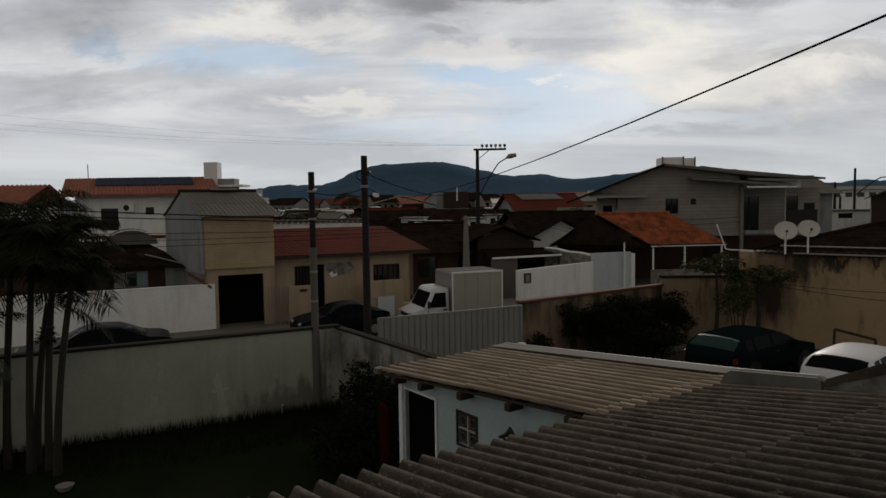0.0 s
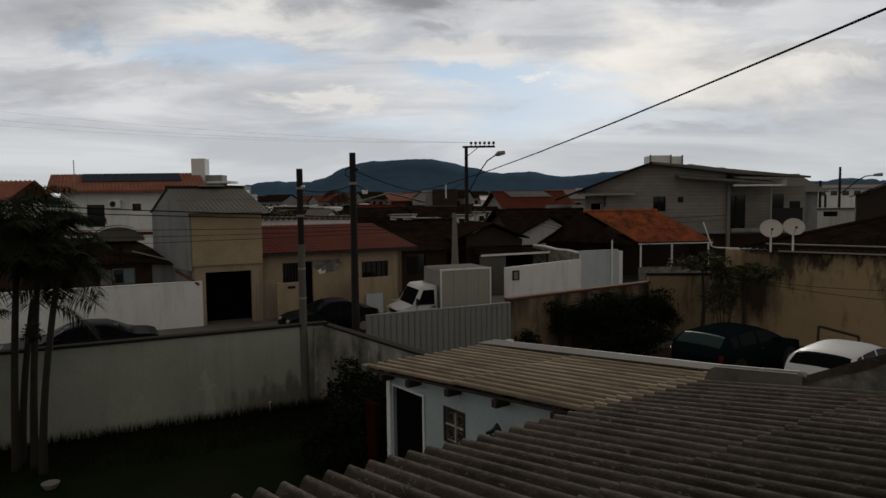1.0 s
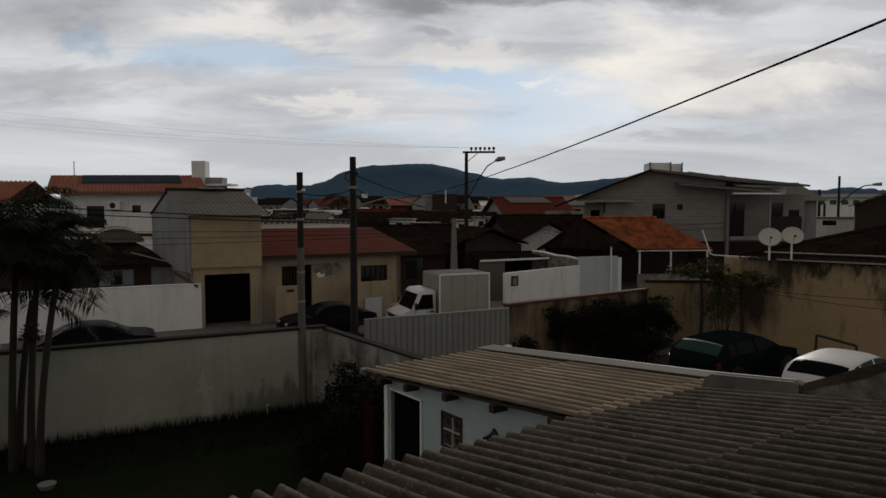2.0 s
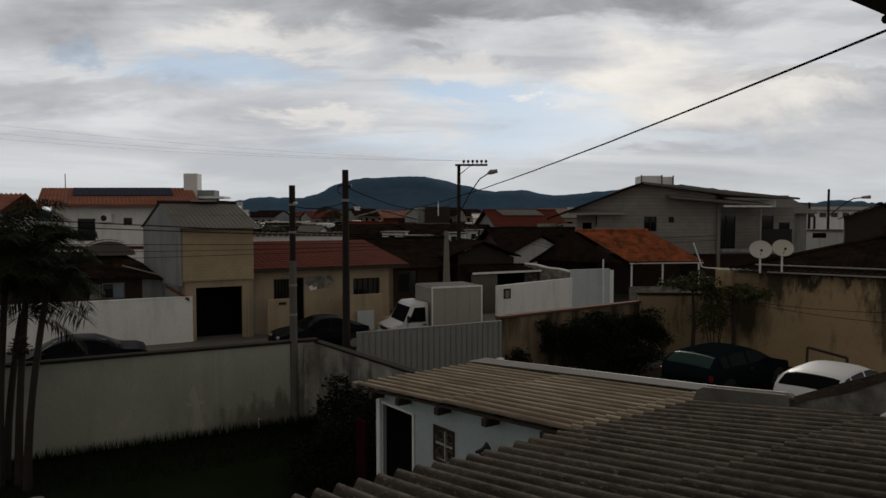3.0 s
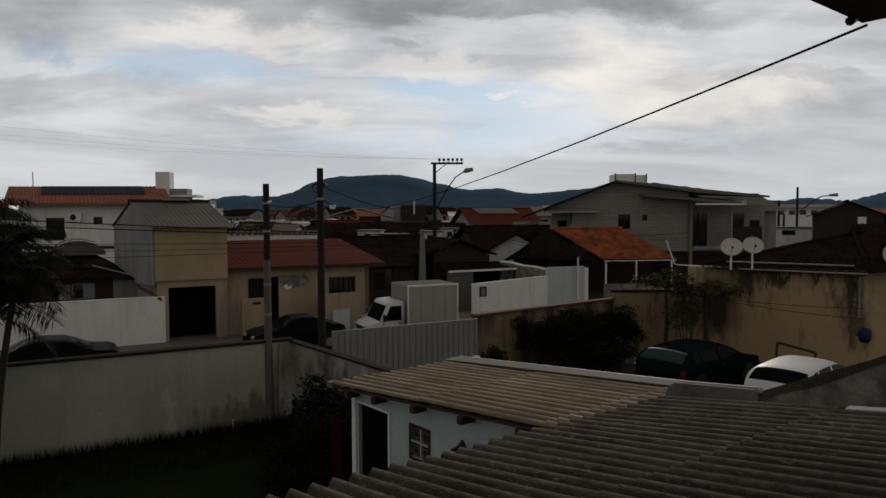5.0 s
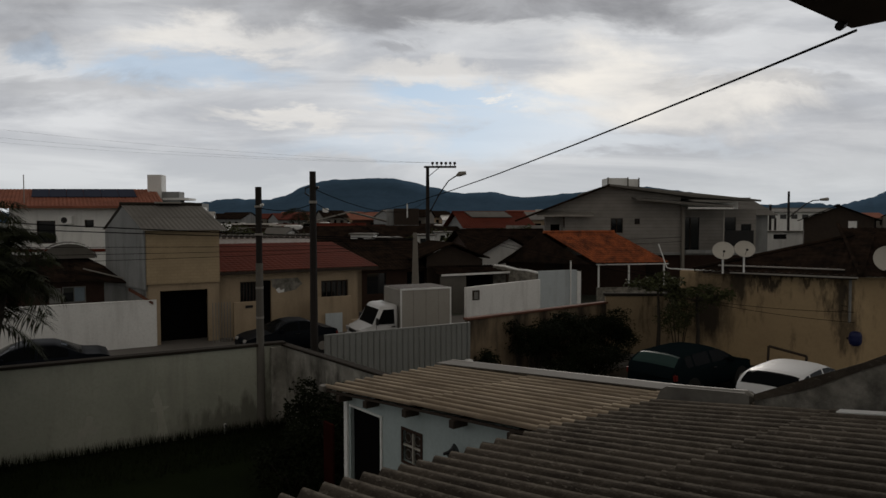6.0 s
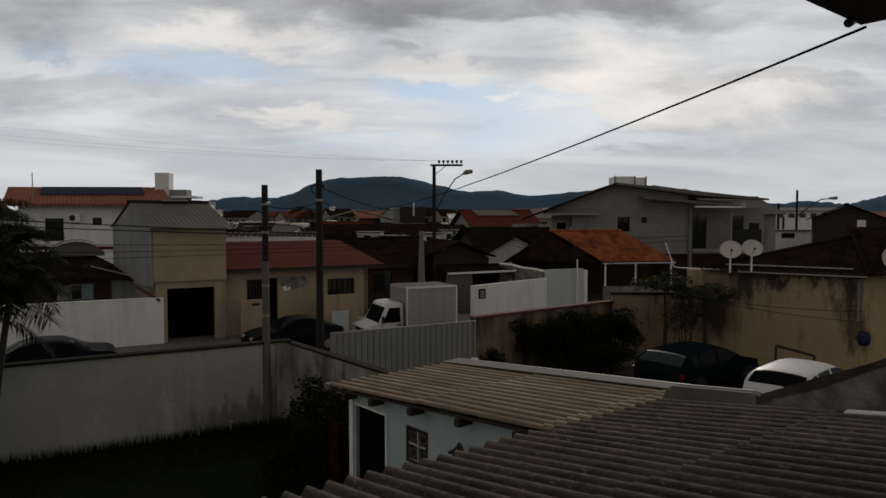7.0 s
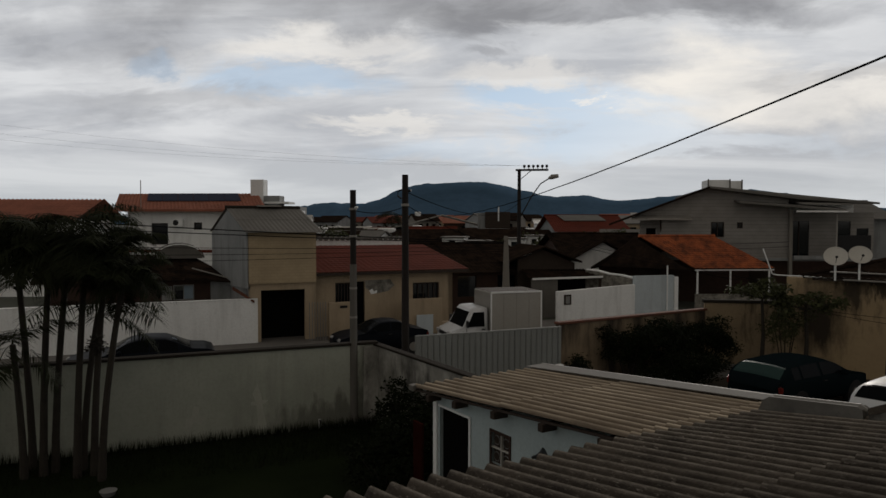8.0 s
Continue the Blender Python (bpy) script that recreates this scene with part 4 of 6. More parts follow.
def box_truck():
    c = thing("box_truck", -1.54, 25.57, 0.02, 24, "white light truck with a grey box body", "truck")
    # cab: nose at -x
    bm = bmesh.new()
    prof = [(-1.74, .45), (-1.76, .76), (-1.68, .97), (-1.20, 1.10), (-.82, 1.74), (-.70, 1.82), (-.10, 1.84), (-.05, 1.79), (-.05, .45)]
    cols = []
    for k in range(7):
        u = -1 + k / 3
        cols.append([bm.verts.new((a * (1 - 0.02 * u ** 4), .85 * u * (1 if f < 1.1 else 1 - .13 * (f - 1.1)), f)) for a, f in prof])
    for A, Bc in zip(cols, cols[1:]):
        for i in range(len(prof)):
            bm.faces.new((A[i], A[(i + 1) % len(prof)], Bc[(i + 1) % len(prof)], Bc[i]))
    bm.faces.new(cols[0])
    bm.faces.new(cols[-1][::-1])
    soften(bm, 0.03, 2)
    cab = part("cab", bm, "car_white", c, smooth=True)
    cab.scale = (.86, 1, .98)
    part("windscreen", solid(bmesh.new(), [(-1.16, -.74, 1.13), (-1.16, .74, 1.13), (-.85, .68, 1.68), (-.85, -.68, 1.68)], (-.02, 0, .012)), "car_glass", cab)
    for sy in (-1, 1):
        part("side_window", solid(bmesh.new(), [(-1.0, sy * .85, 1.14), (-.22, sy * .85, 1.14), (-.22, sy * .79, 1.67), (-.70, sy * .79, 1.67)], (0, -sy * .02, 0)), "car_glass", cab)
        part("headlight", soften(B(-1.78, -1.62, min(sy * .45, sy * .8), max(sy * .45, sy * .8), .80, .95), 0.02), "clear_lens", cab)
        part("mirror", soften(B(-1.08, -1.0, min(sy * .88, sy * 1.06), max(sy * .88, sy * 1.06), 1.14, 1.4), 0.02), "black", cab)
        part("door_handle", B(-.35, -.2, min(sy * .85, sy * .875), max(sy * .85, sy * .875), 1.02, 1.06), "black", cab)
        for wx in (-1.07, 1.35):
            wheel = part("wheel", T([(wx, sy * .6, .32), (wx, sy * .84, .32)], .32, 20), "rubber", c)
            part("rim", T([(wx, sy * .83, .32), (wx, sy * .855, .32)], [.2, .17], 14), "metal_sheet", wheel)
    part("bumper", soften(B(-1.57, -1.44, -.8, .8, .42, .66), 0.03), "car_white", c)
    bx = part("cargo_box", B(0.02, 2.02, -.95, .8, .62, 2.36, bevel=0.015), "truck_box", c, "grey white panelled cargo box")
    for xa, xb, za, zb in ((0.0, 2.04, 2.32, 2.38), (0.0, 2.04, .58, .66), (0.0, .05, .66, 2.32), (1.99, 2.04, .66, 2.32)):
        part("edge_trim", B(xa, xb, -.975, -.945, za, zb), "white", bx)
    part("bulkhead", B(0.0, 0.02, -.93, .78, .66, 2.32), "metal_sheet", bx, "dull grey front panel")
    # dark sheet added over the box top to hold down the sky's light
    part("box_roof", B(0.04, 2.0, -.93, .78, 2.36, 2.372), "wood_dark", bx, "dark sheet added to dull the box top")
    part("grille", soften(B(-1.785, -1.74, -.42, .42, .78, .92), 0.01), "black", cab)
    for sy in (-1, 1):
        part("door_seam", B(-1.04, -1.02, min(sy * .852, sy * .86), max(sy * .852, sy * .86), .55, 1.12), "black", cab)
        part("wheel_arch", T([(-1.25, sy * .80, .36), (-1.25, sy * .862, .36)], .40, 20), "black", cab)
        part("indicator", soften(B(-1.66, -1.56, min(sy * .83, sy * .87), max(sy * .83, sy * .87), .84, .92), .01), "tile_orange", cab)
    for i in range(1, 4):
        part("panel_joint", B(.02 + i * .5 - .008, .02 + i * .5 + .008, -.956, -.948, .66, 2.32), "metal_sheet", bx)
    part("chassis", B(-1.65, 1.9, -.4, .4, .35, .6), "black", c)
    return c


box_truck()


# ---- poles and wires ----
def service_post():
    p = thing("service_post", -4.04, 16.02, 0, 0, "slim concrete service post with a black upper tube", "pole")
    part("post", T([(0, 0, 0), (0, 0, 3.9)], [.10, .085], 12), "concrete", p)
    part("upper_tube", T([(0, 0, 3.9), (0, 0, 5.68)], .075, 12), "pole_wood", p)
    for z in (2.6, 3.3, 4.55, 5.2):
        part("band", T([(0, 0, z), (0, 0, z + .05)], .095, 12), "metal_sheet", p)
    part("insulator", T([(.06, -.05, 5.25), (.13, -.08, 5.27)], .03, 8), "white", p)


def black_pole():
    p = thing("utility_pole", -3.17, 18.3, 0, 0, "black timber utility pole with wire hooks", "utility pole")
    part("shaft", T([(0, 0, 0), (.0, 0, 6.2)], [.115, .085], 12), "pole_wood", p)
    part("hook", T([(-.08, 0, 5.8), (-.2, 0, 5.75), (-.2, 0, 5.62), (-.1, 0, 5.55)], .022, 6), "black", p)
    part("band", T([(0, 0, 5.35), (0, 0, 5.42)], .105, 12), "metal_sheet", p)
    part("insulator", T([(.07, 0, 5.75), (.16, 0, 5.78)], .035, 8), "black", p)


service_post()
black_pole()


def lamp_pole():
    p = thing("street_lamp", -.34, 52.6, 0, 0, "tall street pole with crossarm, insulators and arm lamp", "street lamp")
    part("shaft", T([(0, 0, 0), (0, 0, 9.0)], [.19, .13], 10), "pole_wood", p)
    part("crossarm", B(-.28, 2.2, -.07, .07, 8.9, 9.05), "pole_wood", p)
    for k in range(6):
        x = .38 + k * .34
        ins = part("insulator", T([(x, 0, 9.05), (x, 0, 9.16), (x, 0, 9.18), (x, 0, 9.36)], [.03, .03, .11, .09], 8), "pole_wood", p)
    part("brace", T([(0, 0, 8.2), (.9, 0, 8.92)], .03, 6), "pole_wood", p)
    part("lamp_arm", T([(0.1, 0, 5.4), (.9, -.1, 6.9), (1.6, -.2, 7.9), (2.3, -.2, 8.35)], .045, 8), "pole_wood", p)
    part("lamp_head", T([(2.2, -.2, 8.3), (2.45, -.2, 8.42), (2.95, -.2, 8.5)], [.08, .2, .14], 10), "metal_sheet", p)
    return p


lamp_pole()


def stub_post():
    p = thing("concrete_stub_pole", -.79, 32.0, 0, 0, "pale tapered concrete post beside dark roofs", "post")
    part("shaft", solid(bmesh.new(), [(-.23, -.12, 0), (.23, -.12, 0), (.09, -.06, 4.3), (-.09, -.06, 4.3)], (0, .2, 0)), "concrete_pale", p)


stub_post()


def plain_pole(x, y, h, r, arm=0.0):
    p = thing("street_pole", x, y, 0, 0, "dark far street pole", "utility pole", "poles along the far street")
    part("shaft", T([(0, 0, 0), (0, 0, h)], [r, r * .75], 8), "pole_wood", p)
    if arm:
        part("lamp_arm", T([(0, 0, h - 2.7), (1.8, 0, h - 1.3), (2.5, 0, h - .95), (3.6, 0, h - .85)], .06, 6), "pole_wood", p)
        part("lamp_head", T([(3.3, 0, h - .85), (4.1, 0, h - .8)], [.12, .18], 8), "metal_sheet", p)


plain_pole(36.8, 70, 7.8, .15, 1)
plain_pole(32.4, 66, 5.8, .17)
plain_pole(35.9, 72, 6.5, .17)
plain_pole(40.5, 80, 5.1, .17)


def wire(name, pts, r, sag, label, category="cable", wob=0.0, n=40):
    p0, p1 = Vector(pts[0]), Vector(pts[1])
    rnd = random.Random(5)
    out = []
    for i in range(n + 1):
        f = i / n
        q = p0.lerp(p1, f)
        q.z -= sag * 4 * f * (1 - f)
        if wob and 0 < i < n:
            q.z += rnd.uniform(-wob, wob) * f
        out.append(q)
    o = p0
    ob = thing(name, o.x, o.y, o.z, 0, label, category)
    part("strand", T([q - o for q in out], r, 5), "cable", ob)
    return ob


wire("service_cable", ((2.82, 4.52, 6.15), (-4.06, 34.0, 5.24)), .010, .32, "thick black twisted service cable sagging from the eave", wob=.012, n=50)
plain_pole(-22.2, 16.97, 6.5, .12)
plain_pole(-60, 47, 15.6, .2)
for a, b, sg, r in (((-60, 47, 15.4), (-.3, 52.6, 9.3), 1.0, .0045), ((-60, 47, 14.6), (.4, 52.6, 9.3), 1.2, .0045), ((-60, 47, 13.9), (.9, 52.6, 9.3), 1.2, .004),
                    ((-3.17, 18.3, 5.75), (-.34, 52.6, 6.5), .8, .012), ((-3.17, 18.3, 5.4), (-.79, 32.04, 4.05), .3, .010), ((-4.04, 16.02, 5.2), (-3.17, 18.3, 5.35), .12, .010),
                    ((-22.2, 16.97, 5.5), (-.79, 32.04, 4.0), .1, .020), ((-22.2, 16.97, 5.2), (-.79, 32.04, 3.95), .1, .018), ((-22.2, 16.97, 4.4), (-.79, 32.04, 3.8), .15, .010),
                    ((-22.2, 16.97, 4.0), (-.79, 32.04, 3.7), .15, .009), ((-22.2, 16.97, 3.65), (-.79, 32.04, 3.6), .15, .009),
                    ((-.34, 52.6, 4.6), (12.9, 20.9, 2.2), .3, .010), ((-.34, 52.6, 4.4), (12.9, 20.9, 2.05), .3, .010), ((9.74, 22.8, 2.1), (12.94, 20.6, 2.06), .06, .008), ((9.74, 22.8, 2.02), (12.95, 20.6, 1.74), .06, .008), ((7.5, 44.1, 3.4), (16.2, 43.8, 3.5), .12, .012), ((7.5, 44.1, 3.7), (16.2, 43.8, 3.8), .12, .012)):
    wire("overhead_wire", (a, b), r, sg, "thin dark overhead wire")


# ---- houses across the street ----
SKEW = -0.22          # the lots lean a little against the street


def tiled(a, b, c, wave=0.24, amp=0.018, rows=12, lap=0.014, per=4):
    """Rows of tiles on the plane from ridge corner a along the ridge to b, down to c below a."""
    a, b, c = Vector(a), Vector(b), Vector(c)
    return wavy(bmesh.new(), a, b - a, c - a, (b - a).length, (c - a).length, wave, amp, 0.025, rows, lap, per)


def garage_block():
    h = street_thing("garage_house", 0, 11.8, label="sand-coloured garage house with a boxy upper room", category="house")
    k = SKEW
    part("wall", wall_open(bmesh.new(), -1.7, .98, 0, .18, 0, 2.48, [(-1.22, .54, 0, 2.2)]), "ochre_plain", h)
    # solid black block behind the opening, the garage's shade as colour
    part("garage_recess", B(-1.5, .8, .9, 4.0, 0.0, 2.3), "dark", h, "black block standing for the unlit garage inside")
    part("pier", B(-1.62, -1.36, -.1, .0, 0, 1.9, bevel=.01), "white", h)
    # upper room
    bm = bmesh.new()
    solid(bm, [(-1.7, -.12, 2.48), (.98, -.12, 2.48), (.98 + k * 4.2, 4.2, 2.48), (-2.72, 4.2, 2.48)], (0, 0, 2.04))
    part("upper_room", bm, "ochre", h)
    bm = bmesh.new()
    solid(bm, [(-1.72, -.13, 2.3), (-2.74, 4.2, 2.3), (-2.74, 4.2, 4.5), (-2.24, 2.1, 5.46), (-1.72, -.13, 4.5)], (-.06, -.02, 0))
    part("gable_wall", bm, "grey_render", h, "bare grey cement gable wall")
    part("side_wall", solid(bmesh.new(), [(-1.72, 0.0, 0), (-2.74, 4.2, 0), (-2.66, 4.2, 0), (-1.64, 0, 0)], (0, 0, 2.4)), "grey_render", h)
    part("roof", wavy(bmesh.new(), (-2.36, 2.1, 5.54), (1, 0, 0), (.52, -2.5, -1.02), 3.08, 2.75, .177, .007, .01, rows=2, lap=.01), "fibre_grey", h)
    part("roof", wavy(bmesh.new(), (-2.36, 2.1, 5.54), (1, 0, 0), (-.5, 2.4, -1.0), 3.08, 2.7, .177, .007, .01, rows=2, lap=.01), "fibre_grey", h)
    part("ridge_cap", T([(-2.4, 2.1, 5.55), (.74, 2.1, 5.55)], .09, 8), "cap", h)
    part("ridge_patch", B(-1.1, -.1, 1.85, 2.3, 5.6, 5.66), "metal_sheet", h)
    part("coping", solid(bmesh.new(), [(-2.3, .2, 2.25), (-1.5, -.2, 1.72), (-1.5, -.2, 1.82), (-2.3, .2, 2.36)], (.05, .22, 0)), "rust_cap", h)


garage_block()


def red_house():
    h = street_thing("red_roof_house", 1.0, 11.8, label="low sand-coloured house with a dull red roof", category="house")
    holes = [(.88, 1.55, 1.45, 2.38), (1.60, 2.16, 0, 2.40), (4.35, 5.6, 1.2, 2.27)]
    part("wall", wall_open(bmesh.new(), 0, 6.25, .35, .55, 0, 2.9, holes), "ochre_plain", h)
    part("wall", solid(bmesh.new(), [(6.25, .35, 0), (6.25 + SKEW * 7, 7.4, 0), (6.05 + SKEW * 7, 7.4, 0), (6.05, .35, 0)], (0, 0, 2.9)), "ochre_plain", h)
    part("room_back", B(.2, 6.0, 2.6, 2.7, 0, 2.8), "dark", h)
    part("door", B(1.60, 2.16, .48, .52, 0, 2.4), "dark", h)
    for xa, xb, za, zb in ((.88, 1.55, 1.45, 2.38), (4.35, 5.6, 1.2, 2.27)):
        win = part("window", B(xa, xb, .46, .49, za, zb), "glass", h)
        part("window_frame", wall_open(bmesh.new(), xa, xb, .42, .46, za, zb, [(xa + .05, xb - .05, za + .05, zb - .05)]), "wood_dark", win)
        n = 5
        for i in range(1, n):
            part("window_bar", B(xa + (xb - xa) * i / n - .015, xa + (xb - xa) * i / n + .015, .38, .41, za, zb), "wood_dark", win)
    # broken patch of bare cement under the eave
    part("bare_patch", solid(bmesh.new(), [(.9, .346, 2.42), (3.3, .346, 2.46), (3.5, .346, 2.2), (3.2, .346, 1.95), (2.7, .346, 1.86), (2.2, .346, 2.1), (2.17, .346, 2.41)], (0, .006, 0)), "lichen", h)
    part("pale_patch", solid(bmesh.new(), [(2.35, .34, 2.0), (2.5, .34, 2.08), (2.56, .34, 1.95), (2.72, .34, 2.02), (2.7, .34, 1.88), (2.45, .34, 1.84)], (0, .006, 0)), "white", h)
    part("roof", tiled((-.95, 3.7, 3.85), (6.1, 3.7, 3.85), (-.2, -.1, 2.87), .24, .006, rows=14, lap=.01), "tile_red", h)
    part("roof", tiled((.0, 3.72, 3.85), (6.1, 3.72, 3.85), (-.8, 7.5, 2.9), .24, .006, rows=14, lap=.01), "tile_red", h)
    part("fascia", B(.0, 6.85, -.14, -.1, 2.72, 2.84), "wood_dark", h)
    part("gable_wall", solid(bmesh.new(), [(6.2, .4, 2.88), (6.2 + SKEW * 3.35, 3.7, 3.76), (6.2 + SKEW * 7, 7.2, 2.88)], (-.15, 0, 0)), "ochre_plain", h)
    # pale parapet behind the ridge
    part("back_parapet", B(-.4, 5.6, 5.0, 5.2, 2.9, 4.12), "white", h)
    for i in range(22):
        part("coping_tile", T([(-.4 + i * .275, 4.88, 4.14), (-.4 + i * .275, 5.32, 4.14)], .11, 6), "fibre_grey", h)
    # front fence: piers, panels
    f = street_thing("front_fence", 1.4, 11.2, label="sand-coloured front fence panels with a pale gate", category="fence")
    part("panel", B(0, 1.02, 0, .16, 0, 1.66, bevel=.01), "ochre_plain", f)
    part("panel", B(3.15, 4.95, 0, .16, 0, 1.66, bevel=.01), "ochre_plain", f)
    part("panel", B(4.95, 6.2, 0, .16, 0, .62, bevel=.01), "ochre_plain", f)
    part("gate_leaf", B(3.75, 4.5, -.12, -.08, 0.05, .98), "white_blue", f, "small pale metal gate leaf")
    for i in range(7):
        part("bar", B(-.8 + i * .11, -.775 + i * .11, .05, .08, .05, 1.7), "bars", f)
    part("name_plate", B(.45, .75, -.02, 0, 1.42, 1.52), "black", f)


red_house()

w = street_thing("wall_white", -1.4, 11.75, label="white rendered boundary wall across the street", category="wall", kind="structure")
part("wall_face", B(-14, 0, -.08, .1, 0, 1.86), "white", w)
part("coping", B(-14, 0, -.1, .12, 1.86, 1.9, bevel=.006), "white", w)
part("pier", B(-6.1, -5.9, -.12, -.08, 0, 1.88), "white", w)


def brown_house():
    h = street_thing("brown_house", -9.0, 14.0, label="dark brown house with blackened tile roof", category="house")
    part("wall", wall_open(bmesh.new(), 0, 6.0, 0, .2, 0, 2.6, [(4.58, 5.31, 1.75, 2.3)]), "brown", h)
    part("wall", solid(bmesh.new(), [(6.0, 0, 0), (7.1, -.1, 0), (7.1, .1, 0), (6.0, .2, 0)], (0, 0, 2.45)), "grey_render", h)
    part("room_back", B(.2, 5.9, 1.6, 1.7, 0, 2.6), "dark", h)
    win = part("window", B(4.58, 4.93, .1, .14, 1.75, 2.3), "glass", h)
    part("window_frame", wall_open(bmesh.new(), 4.54, 5.35, -.03, .05, 1.71, 2.34, [(4.58, 4.93, 1.75, 2.30), (4.955, 5.31, 1.75, 2.30)]), "bars", win)
    part("curtain", B(4.96, 5.31, .1, .14, 1.75, 2.3), "curtain", win)
    part("shutter", B(4.1, 4.5, -.05, -.01, 1.72, 2.3), "bars", h)
    part("roof", tiled((-.5, 4.0, 3.45), (5.0, 4.0, 3.45), (-.5, -.5, 2.55), rows=14), "tile_dark", h)
    part("roof", solid(bmesh.new(), [(5.0, 4.0, 3.45), (5.6, 3.6, 3.2), (7.25, -.4, 2.36), (5.0, -.5, 2.58)], (0, 0, .06)), "tile_dark", h)
    part("verge", T([(5.3, .6, 2.98), (7.3, -.4, 2.42)], .03, 6), "metal_sheet", h)
    # arched ribbed awning
    bm = bmesh.new()
    rows = []
    for i in range(25):
        a = math.pi * i / 24
        k = 1.0 + .02 * (i % 2)
        rows.append([bm.verts.new((4.85 - math.cos(a) * 1.05 * k, 2.6 + j * .5, 3.3 + math.sin(a) * .66 * k)) for j in range(5)])
    for A, Bc in zip(rows, rows[1:]):
        for j in range(4):
            bm.faces.new((A[j], A[j + 1], Bc[j + 1], Bc[j]))
    bmesh.ops.solidify(bm, geom=bm.faces[:], thickness=.03)
    part("arched_awning", bm, "fibre_grey", h, "grey arched ribbed awning")
    part("awning_end", solid(bmesh.new(), [(4.85 - math.cos(math.pi * i / 12) * 1.0, 2.7, 3.3 + math.sin(math.pi * i / 12) * .62) for i in range(13)], (0, .04, 0)), "fibre_grey", h)


brown_house()


def white_block():
    # two-storey white building with clay roof and solar panels
    h = thing("white_house", -27.6, 45.0, 0, 3.0, "two-storey white house with clay tile roof and solar panels", "house")
    holes = [(1.7, 2.9, 3.4, 4.9), (4.75, 5.35, 4.45, 4.95)]
    part("wall", wall_open(bmesh.new(), 0, 10.5, 0, .2, 0, 5.9, holes), "white", h)
    part("wall", B(0, .2, .2, 8, 0, 5.9), "white", h)
    part("wall", B(10.3, 10.5, .2, 8, 0, 5.9), "white", h)
    for xa, xb, za, zb in holes:
        win = part("window", B(xa, xb, .12, .16, za, zb), "glass", h)
        part("window_frame", wall_open(bmesh.new(), xa, xb, .06, .12, za, zb, [(xa + .06, xb - .06, za + .06, zb - .06)]), "wood_dark", win)
    ac = part("air_conditioner", B(3.3, 4.1, -.35, 0, 4.65, 5.2, bevel=.03), "white", h)
    part("fan_grille", T([(3.62, -.36, 4.93), (3.62, -.345, 4.93)], .2, 14), "black", ac)
    part("string_course", B(-.05, 10.5, -.06, 0, 2.85, 3.05), "tile_red", h)
    part("roof", tiled((-2.9, 4.2, 7.15), (7.9, 4.2, 7.15), (-.6, -.7, 5.85), .26, .02, rows=14, lap=.015), "tile_clay", h)
    part("roof", tiled((-2.9, 4.2, 7.15), (7.9, 4.2, 7.15), (-5.0, 8.6, 5.85), .26, .02, rows=14, lap=.015), "tile_clay", h)
    part("fascia", B(-.6, 10.2, -.76, -.7, 5.70, 5.86), "tile_clay", h)
    panels = thing("solar_array", -27.6, 45.0, 0, 3.0, "row of dark blue solar panels on the clay roof", "solar panel")
    V = Vector((2.3, -4.9, -1.3)).normalized()
    for i in range(6):
        O = Vector((-.45 + i * 1.16, 3.85, 7.10))
        bm = bmesh.new()
        solid(bm, [O, O + Vector((1.13, 0, 0)), O + Vector((1.13, 0, 0)) + V * 2.6, O + V * 2.6], (0, 0, .05))
        pn = part("panel", bm, "solar", panels)
    # water tower
    t = thing("water_tower", -17.4, 49.0, 0, 3.0, "pale grey water tower block beside the roof", "water tower")
    part("tower", B(-2.8, -1.82, 0, 1.0, 0, 8.15, bevel=.02), "white", t)
    part("stair_block", B(-1.82, -.6, 0, 1.2, 0, 6.95, bevel=.02), "grey_render", t)
    part("slab", B(-1.7, 0.1, -.2, 1.6, 6.35, 6.5), "white", t)
    part("wall", B(-2.9, .1, .2, 5, 0, 6.2), "grey_render", t)
    m = thing("roof_aerial", -26.6, 45.0, 0, 0, "thin rooftop aerial mast", "aerial")
    part("mast", T([(0, 0, 5.9), (0, 0, 7.9)], .03, 5), "metal_sheet", m)


white_block()


def far_left_house():
    h = thing("orange_roof_house", -36.5, 41.0, 0, 10, "white house under an orange ribbed roof", "house")
    part("wall", B(0, 7.0, 0, .2, 0, 5.2), "white", h)
    part("wall", B(6.8, 7.0, .2, 6, 0, 5.2), "white", h)
    part("roof", tiled((-1, 3.5, 6.6), (7.4, 3.5, 6.6), (-1, -.8, 5.1), .3, .05, rows=8), "tile_clay", h)
    part("roof", tiled((-1, 3.5, 6.6), (7.4, 3.5, 6.6), (-1, 7.4, 5.1), .3, .05, rows=8), "tile_clay", h)


far_left_house()


# ---- white walls and houses further along the street ----
w = street_thing("wall_white_far", 12.55, 11.8, label="white rendered wall with a pale blue section", category="wall", kind="structure")
part("wall_face", solid(bmesh.new(), [(0, 0, 0), (4.5, 0, 0), (4.5, 0, 1.84), (0, 0, 1.64)], (0, .18, 0)), "white", w)
part("wall_face", solid(bmesh.new(), [(4.5, 0, 0), (6.95, 0, 0), (6.95, 0, 2.24), (4.5, 0, 2.26)], (0, .18, 0)), "white_blue", w)
part("pier", B(6.95, 7.2, -.05, .2, 0, 2.15, bevel=.01), "white", w)
part("end_post", T([(6.45, -.08, 0), (6.45, -.08, 2.75)], .04, 8), "white", w)
part("meter_box", B(.35, .75, -.03, .0, 1.0, 1.48), "wood_dark", w)
part("meter_door", B(.44, .66, -.04, -.03, 1.05, 1.40), "bars", w)


